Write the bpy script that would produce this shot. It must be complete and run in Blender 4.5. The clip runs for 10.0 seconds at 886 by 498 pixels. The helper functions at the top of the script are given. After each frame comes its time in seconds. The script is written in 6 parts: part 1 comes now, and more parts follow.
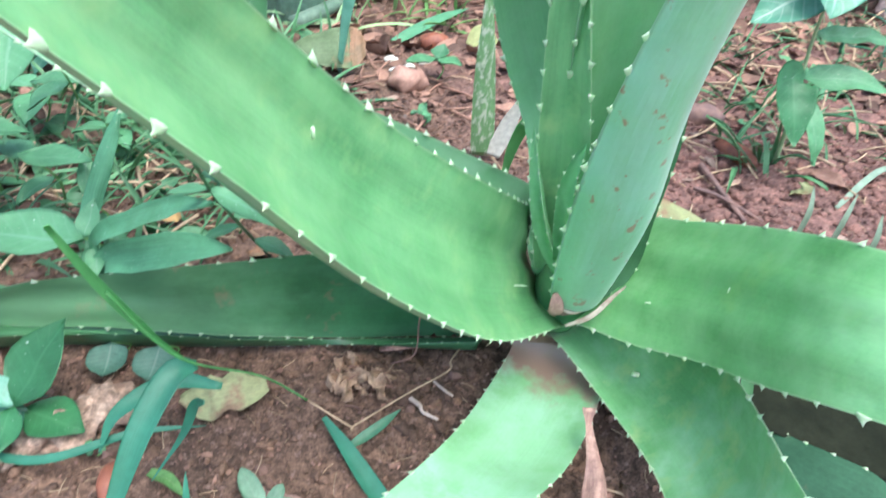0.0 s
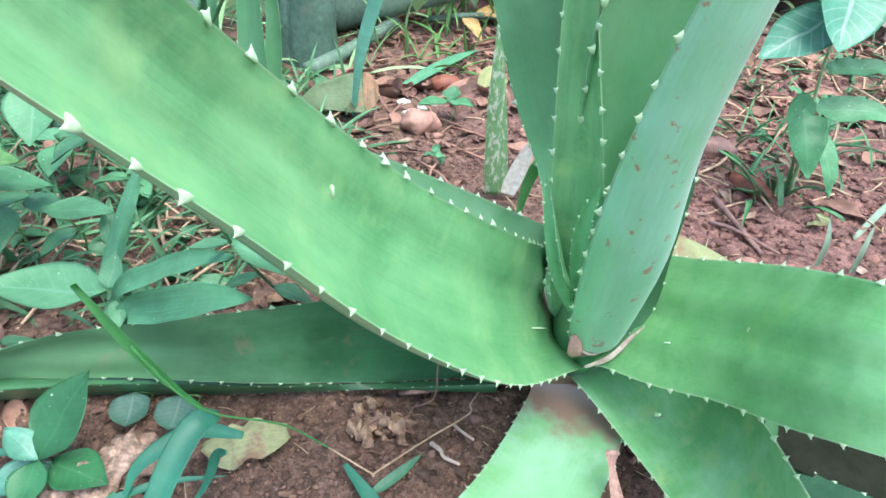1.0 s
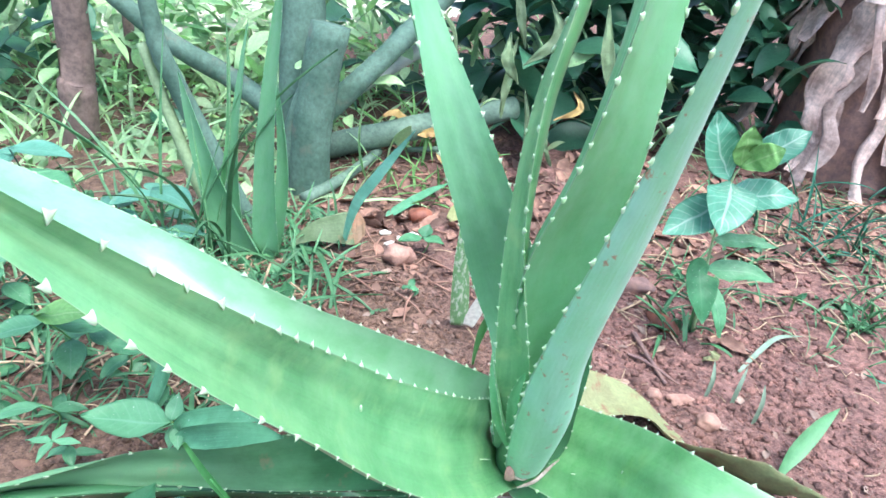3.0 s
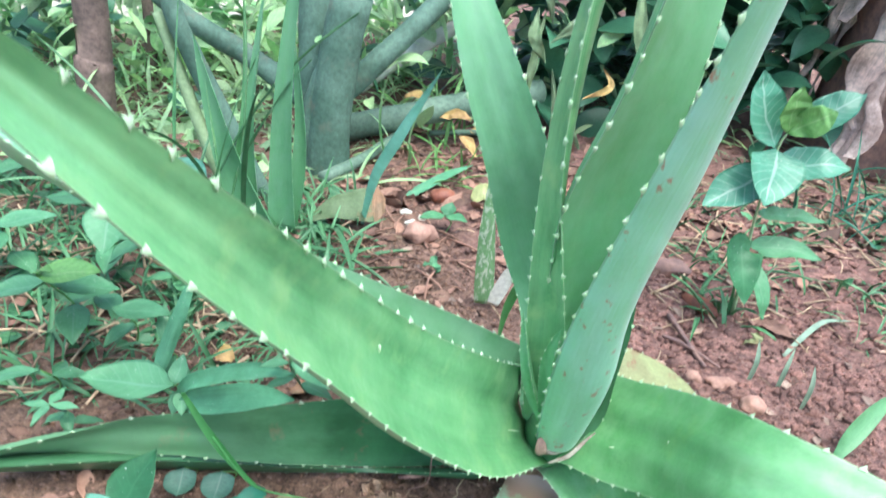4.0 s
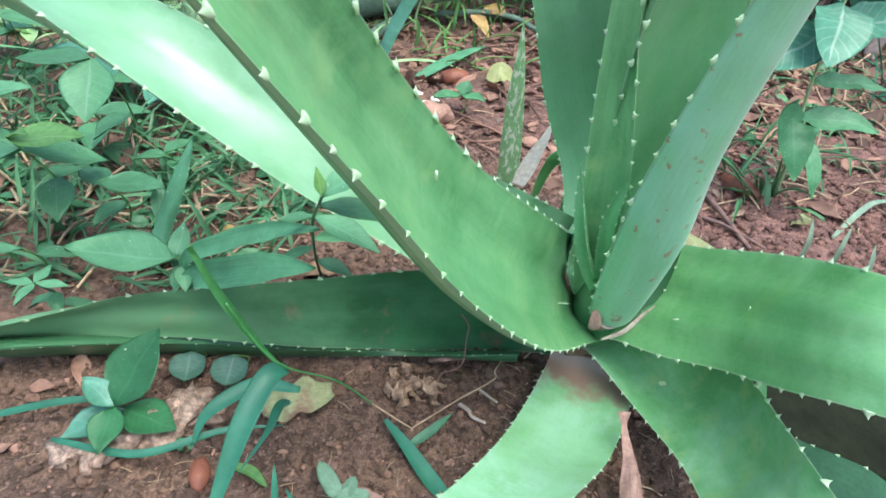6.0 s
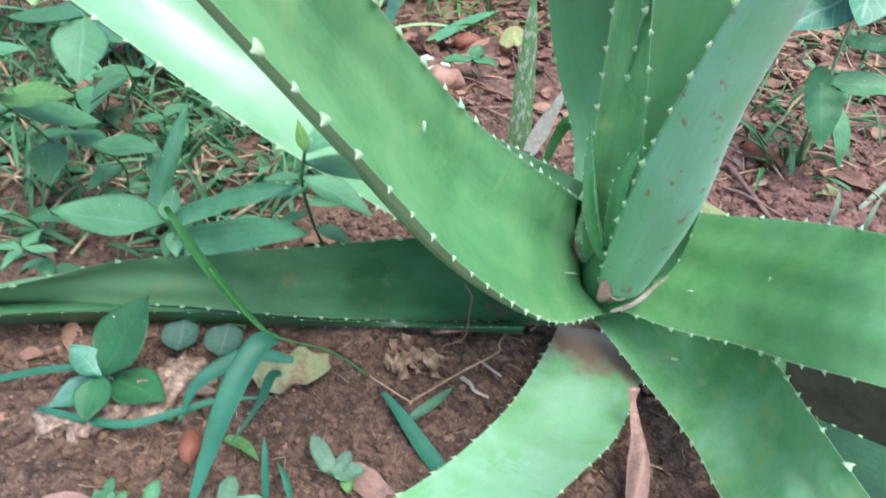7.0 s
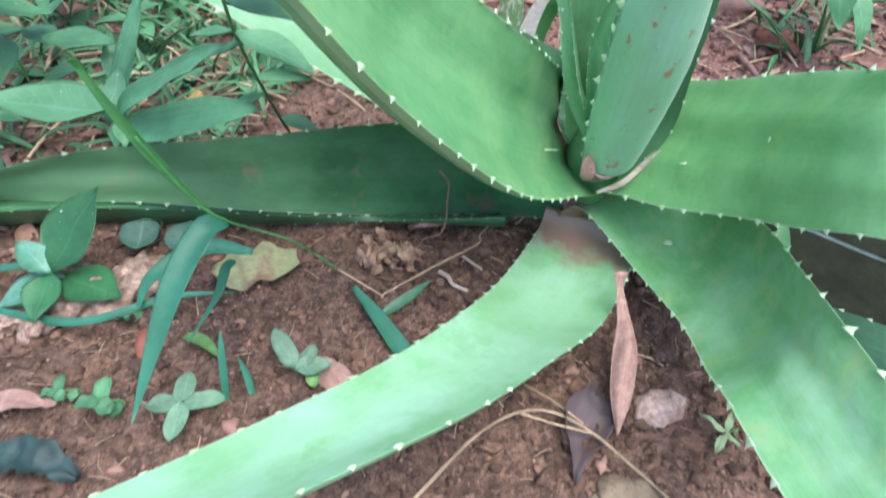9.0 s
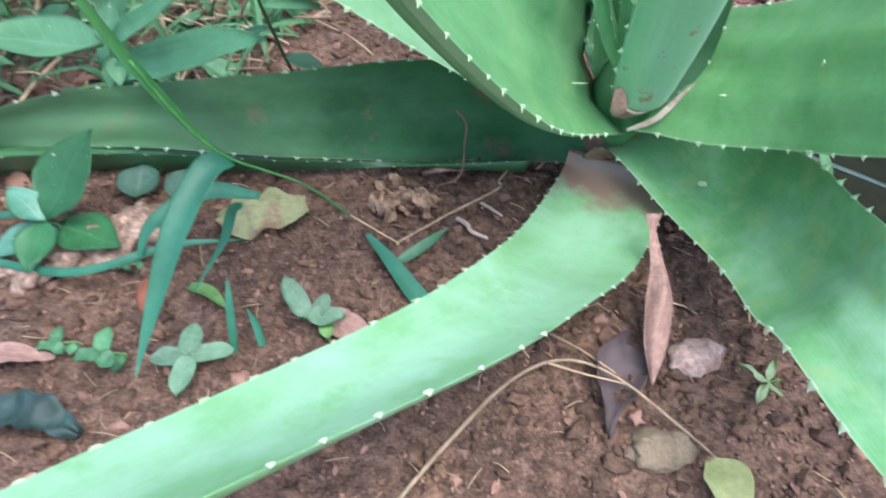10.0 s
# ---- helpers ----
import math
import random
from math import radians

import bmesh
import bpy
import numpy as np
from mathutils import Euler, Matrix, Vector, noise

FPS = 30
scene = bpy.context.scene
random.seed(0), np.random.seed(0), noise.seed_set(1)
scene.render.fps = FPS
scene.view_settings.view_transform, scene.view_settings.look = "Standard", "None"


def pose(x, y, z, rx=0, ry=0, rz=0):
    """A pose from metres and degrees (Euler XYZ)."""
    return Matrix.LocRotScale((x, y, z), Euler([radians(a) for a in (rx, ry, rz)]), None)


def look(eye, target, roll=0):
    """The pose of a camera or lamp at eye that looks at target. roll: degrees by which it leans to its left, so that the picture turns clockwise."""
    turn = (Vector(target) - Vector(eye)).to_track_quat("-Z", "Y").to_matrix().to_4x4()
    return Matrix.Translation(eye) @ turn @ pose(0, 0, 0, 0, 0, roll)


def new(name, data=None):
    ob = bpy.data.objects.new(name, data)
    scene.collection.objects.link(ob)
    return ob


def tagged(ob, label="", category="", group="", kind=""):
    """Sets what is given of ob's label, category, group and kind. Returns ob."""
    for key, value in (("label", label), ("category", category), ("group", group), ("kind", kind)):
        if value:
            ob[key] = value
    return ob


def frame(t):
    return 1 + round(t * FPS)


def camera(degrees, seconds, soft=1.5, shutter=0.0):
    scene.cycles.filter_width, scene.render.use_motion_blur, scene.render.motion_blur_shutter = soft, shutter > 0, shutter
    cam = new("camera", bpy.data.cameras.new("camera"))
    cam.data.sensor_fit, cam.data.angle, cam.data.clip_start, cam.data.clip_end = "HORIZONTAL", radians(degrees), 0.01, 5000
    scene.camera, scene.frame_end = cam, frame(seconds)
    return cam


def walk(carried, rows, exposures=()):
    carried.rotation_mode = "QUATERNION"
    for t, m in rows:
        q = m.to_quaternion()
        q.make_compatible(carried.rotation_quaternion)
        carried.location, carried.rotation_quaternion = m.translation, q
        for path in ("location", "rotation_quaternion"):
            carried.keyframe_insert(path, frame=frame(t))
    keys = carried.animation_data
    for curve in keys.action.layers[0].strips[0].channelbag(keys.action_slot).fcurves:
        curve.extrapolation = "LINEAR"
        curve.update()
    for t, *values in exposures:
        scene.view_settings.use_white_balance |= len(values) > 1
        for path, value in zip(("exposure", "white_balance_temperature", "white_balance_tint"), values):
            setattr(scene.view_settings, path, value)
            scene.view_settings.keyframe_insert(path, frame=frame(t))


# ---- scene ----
cam = camera(64.9, 10.0, soft=1.55, shutter=0.5)
METRES, EYE, TILT, LEAN, TURN = 0.55, 0.37, -37.4, -3.9, 0.0
ROWS = [
    (0.0, 0.0, 0.0, 0.0, 0.0, 0.0, -0.0),
    (0.2, -0.0025, -0.005, 0.0065, -0.84, 1.25, 0.6),
    (0.3, -0.0036, -0.007, 0.0092, -0.74, 1.57, 0.86),
    (0.5, -0.0045, -0.0088, 0.0115, 0.38, 2.07, 1.18),
    (0.7, -0.0036, -0.0087, 0.0113, 1.23, 2.71, 1.29),
    (0.8, -0.0027, -0.0082, 0.0114, 1.19, 2.9, 1.33),
    (1.0, -0.0017, -0.0067, 0.0112, 1.27, 2.83, 1.34),
    (1.2, -0.0023, 0.0005, 0.0093, 0.78, 2.06, 1.29),
    (1.3, -0.0027, 0.0053, 0.0077, 0.33, 2.04, 1.26),
    (1.5, -0.0032, 0.0111, 0.0059, 0.49, 1.68, 1.24),
    (1.6, -0.0017, 0.0075, 0.0105, 0.27, 1.93, 1.31),
    (1.7, 0.0021, -0.003, 0.0228, 0.18, 2.22, 1.4),
    (1.8, 0.007, -0.0192, 0.0404, -0.17, 2.63, 1.47),
    (1.9, 0.0116, -0.0405, 0.0614, -0.08, 3.63, 1.43),
    (2.0, 0.015, -0.0658, 0.0832, -1.04, 3.9, 1.32),
    (2.1, 0.0161, -0.0979, 0.1014, -1.85, 3.6, 1.07),
    (2.2, 0.0152, -0.138, 0.1141, -1.81, 3.14, 0.67),
    (2.3, 0.0123, -0.1842, 0.1226, -1.95, 3.47, 0.26),
    (2.4, 0.0081, -0.2335, 0.1284, -2.59, 5.91, -0.07),
    (2.5, 0.0028, -0.2839, 0.1327, -3.4, 7.42, -0.25),
    (2.6, -0.0028, -0.3294, 0.1366, -2.39, 7.66, -0.35),
    (2.7, -0.0069, -0.3498, 0.1383, -2.0404, 7.5074, -0.2768),
    (3.8, -0.021, -0.2818, 0.0909, -0.3005, 8.896, -1.0835),
    (4.0, -0.0197, -0.2477, 0.0646, -0.19, 8.61, -1.15),
    (4.2, -0.0222, -0.2232, 0.0494, -0.72, 7.19, -1.2),
    (4.3, -0.0239, -0.2141, 0.0453, -1.08, 7.47, -1.21),
    (4.5, -0.0291, -0.1969, 0.0381, -1.73, 7.0, -0.91),
    (4.7, -0.0383, -0.1764, 0.0269, -1.4, 6.56, -0.3),
    (4.8, -0.0442, -0.1653, 0.0208, -1.85, 5.57, 0.06),
    (4.9, -0.0504, -0.1539, 0.0149, -2.15, 4.35, 0.3),
    (5.0, -0.0571, -0.143, 0.0101, -1.92, 4.56, 0.36),
    (5.2, -0.0704, -0.1235, 0.005, -1.71, 5.22, -0.15),
    (5.3, -0.0759, -0.116, 0.0038, -1.47, 4.62, -0.57),
    (5.5, -0.0829, -0.108, 0.0015, -1.75, 3.54, -1.03),
    (5.6, -0.0838, -0.1076, -0.0003, -1.21, 3.56, -0.9),
    (5.7, -0.084, -0.1077, -0.0015, -1.291, 3.1738, -0.633),
    (6.8, -0.0558, -0.0735, -0.0094, 1.0361, 0.3092, -0.6706),
    (6.9, -0.0567, -0.0658, -0.0101, 0.86, 0.1, -0.83),
    (7.0, -0.0575, -0.0603, -0.0126, 0.65, -0.14, -1.06),
    (7.2, -0.0556, -0.0538, -0.0212, -0.46, -1.64, -1.55),
    (7.3, -0.0527, -0.0505, -0.0256, -0.23, -1.21, -1.77),
    (7.4, -0.0491, -0.047, -0.0304, 0.32, -1.5, -1.92),
    (7.5, -0.0446, -0.0433, -0.0355, 0.71, -2.13, -1.97),
    (7.6, -0.0396, -0.0396, -0.0416, 1.39, -3.82, -1.7),
    (7.7, -0.0346, -0.0365, -0.0483, 2.09, -4.9, -1.07),
    (7.8, -0.0301, -0.0333, -0.0555, 2.52, -4.5, -0.3),
    (7.9, -0.0264, -0.0299, -0.0624, 2.99, -4.11, 0.42),
    (8.0, -0.0242, -0.0261, -0.0685, 3.66, -5.34, 0.9),
    (8.1, -0.0235, -0.0218, -0.0736, 2.94, -6.41, 0.99),
    (8.2, -0.0235, -0.0176, -0.0779, 2.54, -6.1, 0.98),
    (8.3, -0.0239, -0.0135, -0.0812, 2.09, -6.53, 0.89),
    (8.5, -0.0228, -0.007, -0.0841, 2.37, -5.18, 0.72),
    (8.7, -0.015, -0.0024, -0.0834, 2.15, -5.41, 0.55),
    (8.8, -0.0099, 0.0001, -0.0821, 1.84, -5.98, 0.48),
    (9.0, -0.0043, 0.0064, -0.0786, 2.08, -5.19, 0.46),
    (9.2, -0.0045, 0.0158, -0.0749, 0.47, -3.41, 0.64),
    (9.3, -0.0047, 0.021, -0.0744, 0.92, -4.77, 0.96),
    (9.5, -0.0056, 0.0296, -0.0785, 2.39, -5.83, 1.43),
    (9.6, -0.0072, 0.0331, -0.0835, 2.94, -4.25, 1.46),
    (9.7, -0.0106, 0.0372, -0.089, 3.08, -4.36, 1.41),
    (9.8, -0.0153, 0.0414, -0.0955, 2.82, -4.89, 1.27),
    (9.9, -0.0207, 0.0459, -0.1022, 2.95, -7.09, 1.17),
    (10.0, -0.0268, 0.0505, -0.1092, 2.04, -7.77, 0.91),
]
walk(cam, [(t, pose(0, 0, EYE, TILT, LEAN, TURN) @ pose(METRES * x, METRES * y, METRES * z, 90 + pitch, roll, yaw)) for t, x, y, z, yaw, pitch, roll in ROWS],
     exposures=[(0.0, 1.51, 5920, 10), (1.5, 1.52, 5880, 10), (2.0, 1.57, 5850, 11), (2.5, 1.7, 5720, 13), (4.0, 1.51, 5870, 7), (5.0, 1.40, 6150, 7), (5.5, 1.20, 6080, 6), (7.0, 1.15, 5960, 10), (8.0, 1.26, 5980, 15), (10.0, 1.24, 5920, 15)])

# ---- light: open shade under a bright hazy sky ----
world = bpy.data.worlds.new("sky")
scene.world = world
world.use_nodes = True
wn = world.node_tree.nodes
sky = wn.new("ShaderNodeTexSky")
sky.sky_type, sky.sun_disc = "NISHITA", False
sky.sun_elevation, sky.sun_rotation = radians(70), radians(140)
sky.air_density, sky.dust_density, sky.ozone_density = 1.0, 4.0, 0.6
world.node_tree.links.new(sky.outputs[0], wn["Background"].inputs[0])
wn["Background"].inputs[1].default_value = 0.15
sun = new("sun", bpy.data.lights.new("sun", "SUN"))
sun.data.energy, sun.data.angle, sun.data.color = 1.0, radians(40), (1.0, 0.98, 0.95)
sun.matrix_world = look((0.86, -0.72, 3.67), (0, 0.3, 0))


# ---- materials ----
def material(name, colour, second=None, scale=40.0, spread=(0.4, 0.65), rough=0.5, bump=0.2, bump_scale=200.0, fine=0.25,
             subsurface=0.0, coat=0.0, spots=None, spot_scale=60.0, spot_cut=(0.66, 0.74), stretch=(1, 1, 1), vary=0.0, space="Object", translucent=0.0, stripes=0.0, withered=None, dry=None, bloom=None, mottle=0.0, veins=None, rim=None, shine=0.5, tipward=None, coat_rough=0.25, sheen=0.0, drops=None, dents=0.0):
    m = bpy.data.materials.new(name)
    m.use_nodes = True
    nt = m.node_tree
    n, link = nt.nodes, nt.links.new
    b = n["Principled BSDF"]
    tc = n.new("ShaderNodeTexCoord")
    mp = n.new("ShaderNodeMapping")
    mp.inputs["Scale"].default_value = stretch
    link(tc.outputs[space], mp.inputs[0])

    def noise_tex(s, detail=5.0, roughness=0.6):
        t = n.new("ShaderNodeTexNoise")
        t.inputs["Scale"].default_value, t.inputs["Detail"].default_value, t.inputs["Roughness"].default_value = s, detail, roughness
        link(mp.outputs[0], t.inputs["Vector"])
        return t

    def ramp(src, lo, hi):
        r = n.new("ShaderNodeMapRange")
        r.inputs["From Min"].default_value, r.inputs["From Max"].default_value = lo, hi
        link(src, r.inputs["Value"])
        return r.outputs["Result"]

    def mix(fac, a, c, mode="MIX"):
        x = n.new("ShaderNodeMix")
        x.data_type, x.blend_type = "RGBA", mode
        for sock, v in ((x.inputs["Factor"], fac), (x.inputs["A"], a), (x.inputs["B"], c)):
            if hasattr(v, "is_linked"):
                link(v, sock)
            elif isinstance(v, tuple):
                sock.default_value = (*v, 1)
            else:
                sock.default_value = v
        return x.outputs["Result"]

    second = second or tuple(v * 0.6 for v in colour)
    col = mix(ramp(noise_tex(scale).outputs[0], *spread), colour, second)
    if dry:
        # the trodden open side has dried out to a redder soil
        sep = n.new("ShaderNodeSeparateXYZ")
        link(mp.outputs[0], sep.inputs[0])
        far = n.new("ShaderNodeMath")
        far.operation = "MULTIPLY_ADD"
        far.inputs[1].default_value = 0.35
        link(sep.outputs[1], far.inputs[0])
        link(sep.outputs[0], far.inputs[2])
        wob = n.new("ShaderNodeMath")
        wob.operation = "MULTIPLY_ADD"
        wob.inputs[1].default_value = 0.35
        link(noise_tex(5.0).outputs[0], wob.inputs[0])
        size = n.new("ShaderNodeVectorMath")
        size.operation = "LENGTH"
        link(mp.outputs[0], size.inputs[0])
        drift = n.new("ShaderNodeMath")
        drift.operation = "MULTIPLY"
        low = n.new("ShaderNodeMath")
        low.operation = "SUBTRACT"
        link(noise_tex(0.9).outputs[0], low.inputs[0])
        low.inputs[1].default_value = 0.5
        link(low.outputs[0], drift.inputs[0])
        link(size.outputs["Value"], drift.inputs[1])
        total = n.new("ShaderNodeMath")
        total.operation = "MULTIPLY_ADD"
        total.inputs[1].default_value = 1.6
        link(drift.outputs[0], total.inputs[0])
        link(far.outputs[0], total.inputs[2])
        link(total.outputs[0], wob.inputs[2])
        col = mix(ramp(wob.outputs[0], 0.36, 0.7), col, mix(ramp(noise_tex(22.0).outputs[0], 0.35, 0.65), dry, tuple(v * 0.72 for v in dry)))
    grain = noise_tex(bump_scale, 6.0, 0.7)
    col = mix(fine, col, mix(ramp(grain.outputs[0], 0.3, 0.7), (0.2, 0.2, 0.2), (1.8, 1.8, 1.8)), "MULTIPLY")
    if mottle:
        col = mix(mottle, col, mix(ramp(noise_tex(120, 4.0, 0.7).outputs[0], 0.36, 0.64), (0.35, 0.33, 0.32), (1.65, 1.6, 1.55)), "MULTIPLY")
    if stripes:
        w = n.new("ShaderNodeTexNoise")
        w.inputs["Scale"].default_value, w.inputs["Detail"].default_value = 1.0, 3.0
        uv = n.new("ShaderNodeMapping")
        uv.inputs["Scale"].default_value = (3.0, 45.0, 1.0)
        link(tc.outputs["UV"], uv.inputs[0])
        link(uv.outputs[0], w.inputs["Vector"])
        col = mix(stripes, col, mix(ramp(w.outputs[0], 0.3, 0.7), (0.55, 0.55, 0.55), (1.3, 1.3, 1.3)), "MULTIPLY")
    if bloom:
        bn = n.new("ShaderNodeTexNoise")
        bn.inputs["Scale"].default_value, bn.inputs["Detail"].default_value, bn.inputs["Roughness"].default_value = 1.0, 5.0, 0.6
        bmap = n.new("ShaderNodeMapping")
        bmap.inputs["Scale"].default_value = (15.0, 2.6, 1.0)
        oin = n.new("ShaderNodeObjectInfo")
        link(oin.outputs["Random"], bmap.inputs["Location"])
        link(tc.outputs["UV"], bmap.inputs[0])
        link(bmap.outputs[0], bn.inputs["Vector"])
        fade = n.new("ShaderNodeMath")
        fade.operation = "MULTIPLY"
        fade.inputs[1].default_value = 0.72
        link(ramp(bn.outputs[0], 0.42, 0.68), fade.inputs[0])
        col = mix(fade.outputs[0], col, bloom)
    if spots:
        col = mix(ramp(noise_tex(spot_scale, 4.0, 0.65).outputs[0], *spot_cut), col, spots)
    if drops:
        col = mix(ramp(noise_tex(430, 2.0, 0.5).outputs[0], 0.7, 0.8), col, drops)

    def uv_v():
        sp = n.new("ShaderNodeSeparateXYZ")
        link(tc.outputs["UV"], sp.inputs[0])
        return sp.outputs[0], sp.outputs[1]

    def calc(op, x, y=None, z=None):
        k = n.new("ShaderNodeMath")
        k.operation = op
        for sock, v in zip(k.inputs, (x, y, z)):
            if v is None:
                continue
            if hasattr(v, "is_linked"):
                link(v, sock)
            else:
                sock.default_value = v
        return k.outputs[0]
    if veins:
        u, v = uv_v()
        off = calc("ABSOLUTE", calc("SUBTRACT", v, 0.5))
        rib = ramp(off, 0.045, 0.012)
        side = calc("FRACT", calc("ADD", calc("MULTIPLY", u, 9.0), calc("MULTIPLY", off, -3.2)))
        side = calc("MULTIPLY", ramp(calc("ABSOLUTE", calc("SUBTRACT", side, 0.5)), 0.12, 0.02), 0.45)
        col = mix(calc("MULTIPLY", calc("MAXIMUM", rib, side), 0.42), col, veins)
    if rim:
        u, v = uv_v()
        col = mix(calc("MULTIPLY", ramp(calc("ABSOLUTE", calc("SUBTRACT", v, 0.5)), 0.484, 0.499), 0.55), col, rim)
    # paler towards the tip, so the base colour keeps the shade near the crown
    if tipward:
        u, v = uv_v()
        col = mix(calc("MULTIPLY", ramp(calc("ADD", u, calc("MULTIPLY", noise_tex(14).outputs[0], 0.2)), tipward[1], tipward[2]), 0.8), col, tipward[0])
    if withered:
        sx = n.new("ShaderNodeSeparateXYZ")
        link(tc.outputs["UV"], sx.inputs[0])
        ad = n.new("ShaderNodeMath")
        ad.operation = "MULTIPLY_ADD"
        link(noise_tex(55, 5.0, 0.65).outputs[0], ad.inputs[0])
        ad.inputs[1].default_value = 0.16
        link(sx.outputs[0], ad.inputs[2])
        col = mix(ramp(ad.outputs[0], withered[1] + 0.05, withered[1]), col, withered[0])
    if vary:
        oi = n.new("ShaderNodeObjectInfo")
        g = n.new("ShaderNodeNewGeometry")
        add = n.new("ShaderNodeMath")
        add.operation = "ADD"
        link(oi.outputs["Random"], add.inputs[0])
        link(g.outputs["Random Per Island"], add.inputs[1])
        fr = n.new("ShaderNodeMath")
        fr.operation = "FRACT"
        link(add.outputs[0], fr.inputs[0])
        col = mix(vary, col, mix(fr.outputs[0], (0.3, 0.3, 0.3), (1.7, 1.6, 1.5)), "MULTIPLY")
    link(col, b.inputs["Base Color"])
    b.inputs["Roughness"].default_value = rough
    b.inputs["Specular IOR Level"].default_value = shine
    rr = n.new("ShaderNodeMapRange")
    rr.inputs["To Min"].default_value, rr.inputs["To Max"].default_value = rough - 0.08, min(1.0, rough + 0.12)
    link(grain.outputs[0], rr.inputs["Value"])
    link(rr.outputs["Result"], b.inputs["Roughness"])
    if subsurface:
        b.inputs["Subsurface Weight"].default_value = subsurface
        b.inputs["Subsurface Radius"].default_value = (0.5, 1.0, 0.4)
        b.inputs["Subsurface Scale"].default_value = 0.004
    b.inputs["Sheen Weight"].default_value = sheen
    b.inputs["Sheen Roughness"].default_value = 0.35
    b.inputs["Sheen Tint"].default_value = (0.75, 0.9, 1.0, 1.0)
    b.inputs["Coat Weight"].default_value = coat
    b.inputs["Coat Roughness"].default_value = coat_rough
    bp = n.new("ShaderNodeBump")
    bp.inputs["Strength"].default_value, bp.inputs["Distance"].default_value = bump, 0.002
    link(grain.outputs[0], bp.inputs["Height"])
    if dents:
        soft = n.new("ShaderNodeBump")
        soft.inputs["Strength"].default_value, soft.inputs["Distance"].default_value = dents, 0.006
        link(noise_tex(34, 3.0, 0.5).outputs[0], soft.inputs["Height"])
        link(soft.outputs[0], bp.inputs["Normal"])
    link(bp.outputs[0], b.inputs["Normal"])
    if translucent:
        tr = n.new("ShaderNodeBsdfTranslucent")
        link(col, tr.inputs["Color"])
        ms = n.new("ShaderNodeMixShader")
        ms.inputs[0].default_value = translucent
        link(b.outputs[0], ms.inputs[1])
        link(tr.outputs[0], ms.inputs[2])
        link(ms.outputs[0], n["Material Output"].inputs["Surface"])
    return m


SOIL = material("soil", (0.208, 0.132, 0.088), (0.102, 0.067, 0.048), scale=9, spread=(0.35, 0.68), rough=0.95, bump=1.0, bump_scale=560, fine=0.8,
                spots=(0.3, 0.2, 0.16), spot_scale=190, spot_cut=(0.57, 0.68), dry=(0.235, 0.132, 0.108), mottle=0.8)
CLOD = material("clod", (0.212, 0.135, 0.091), (0.107, 0.069, 0.05), scale=60, rough=0.95, bump=0.9, bump_scale=400, fine=0.6, vary=0.55, dry=(0.235, 0.132, 0.108), mottle=0.4)
PEBBLE = material("pebble", (0.32, 0.2, 0.155), (0.2, 0.12, 0.09), scale=50, rough=0.8, bump=0.4, bump_scale=300, vary=0.7)
STONE = material("pale stone", (0.54, 0.41, 0.34), (0.33, 0.21, 0.16), scale=90, rough=0.9, bump=0.9, bump_scale=240, fine=0.6)
ALOE = material("aloe skin", (0.16, 0.4, 0.17), (0.088, 0.28, 0.1), scale=22, spread=(0.3, 0.75), rough=0.36, bump=0.14, bump_scale=420, fine=0.1,
                subsurface=0.08, coat=0.6, coat_rough=0.24, dents=0.35, spots=(0.23, 0.45, 0.18), spot_scale=38, spot_cut=(0.54, 0.74), stripes=0.26, bloom=(0.215, 0.47, 0.2), rim=(0.42, 0.56, 0.36))
ALOE_RICH = material("deep green aloe skin", (0.155, 0.4, 0.155), (0.105, 0.31, 0.1), scale=22, spread=(0.3, 0.75), rough=0.36, bump=0.14, bump_scale=420, fine=0.1,
                     subsurface=0.2, coat=0.55, coat_rough=0.24, dents=0.35, spots=(0.2, 0.42, 0.14), spot_scale=30, spot_cut=(0.56, 0.8), stripes=0.16, bloom=(0.22, 0.47, 0.21), rim=(0.42, 0.56, 0.36), withered=((0.28, 0.2, 0.11), 0.11))
ALOE_GLOSS = material("waxy aloe skin", (0.19, 0.42, 0.21), (0.14, 0.34, 0.15), scale=22, spread=(0.3, 0.75), rough=0.38, bump=0.06, bump_scale=420, fine=0.05,
                      subsurface=0.15, coat=0.75, dents=0.2, coat_rough=0.3, shine=0.6, spots=(0.26, 0.46, 0.27), spot_scale=30, spot_cut=(0.55, 0.85), stripes=0.06, bloom=(0.26, 0.48, 0.29), rim=(0.42, 0.56, 0.36))
ALOE_UP = material("aloe skin of inner leaf", (0.15, 0.4, 0.18), (0.115, 0.33, 0.125), scale=16, rough=0.4, bump=0.12, bump_scale=400, fine=0.06,
                   subsurface=0.15, coat=0.3, dents=0.25, spots=(0.17, 0.38, 0.22), spot_scale=26, spot_cut=(0.55, 0.85), stripes=0.08, bloom=(0.19, 0.44, 0.22), rim=(0.42, 0.56, 0.36))
ALOE_GREY = material("grey-green aloe skin", (0.15, 0.375, 0.18), (0.115, 0.31, 0.14), scale=16, rough=0.48, bump=0.12, bump_scale=400, fine=0.06,
                     subsurface=0.1, coat=0.15, dents=0.25, stripes=0.16, bloom=(0.17, 0.37, 0.21))
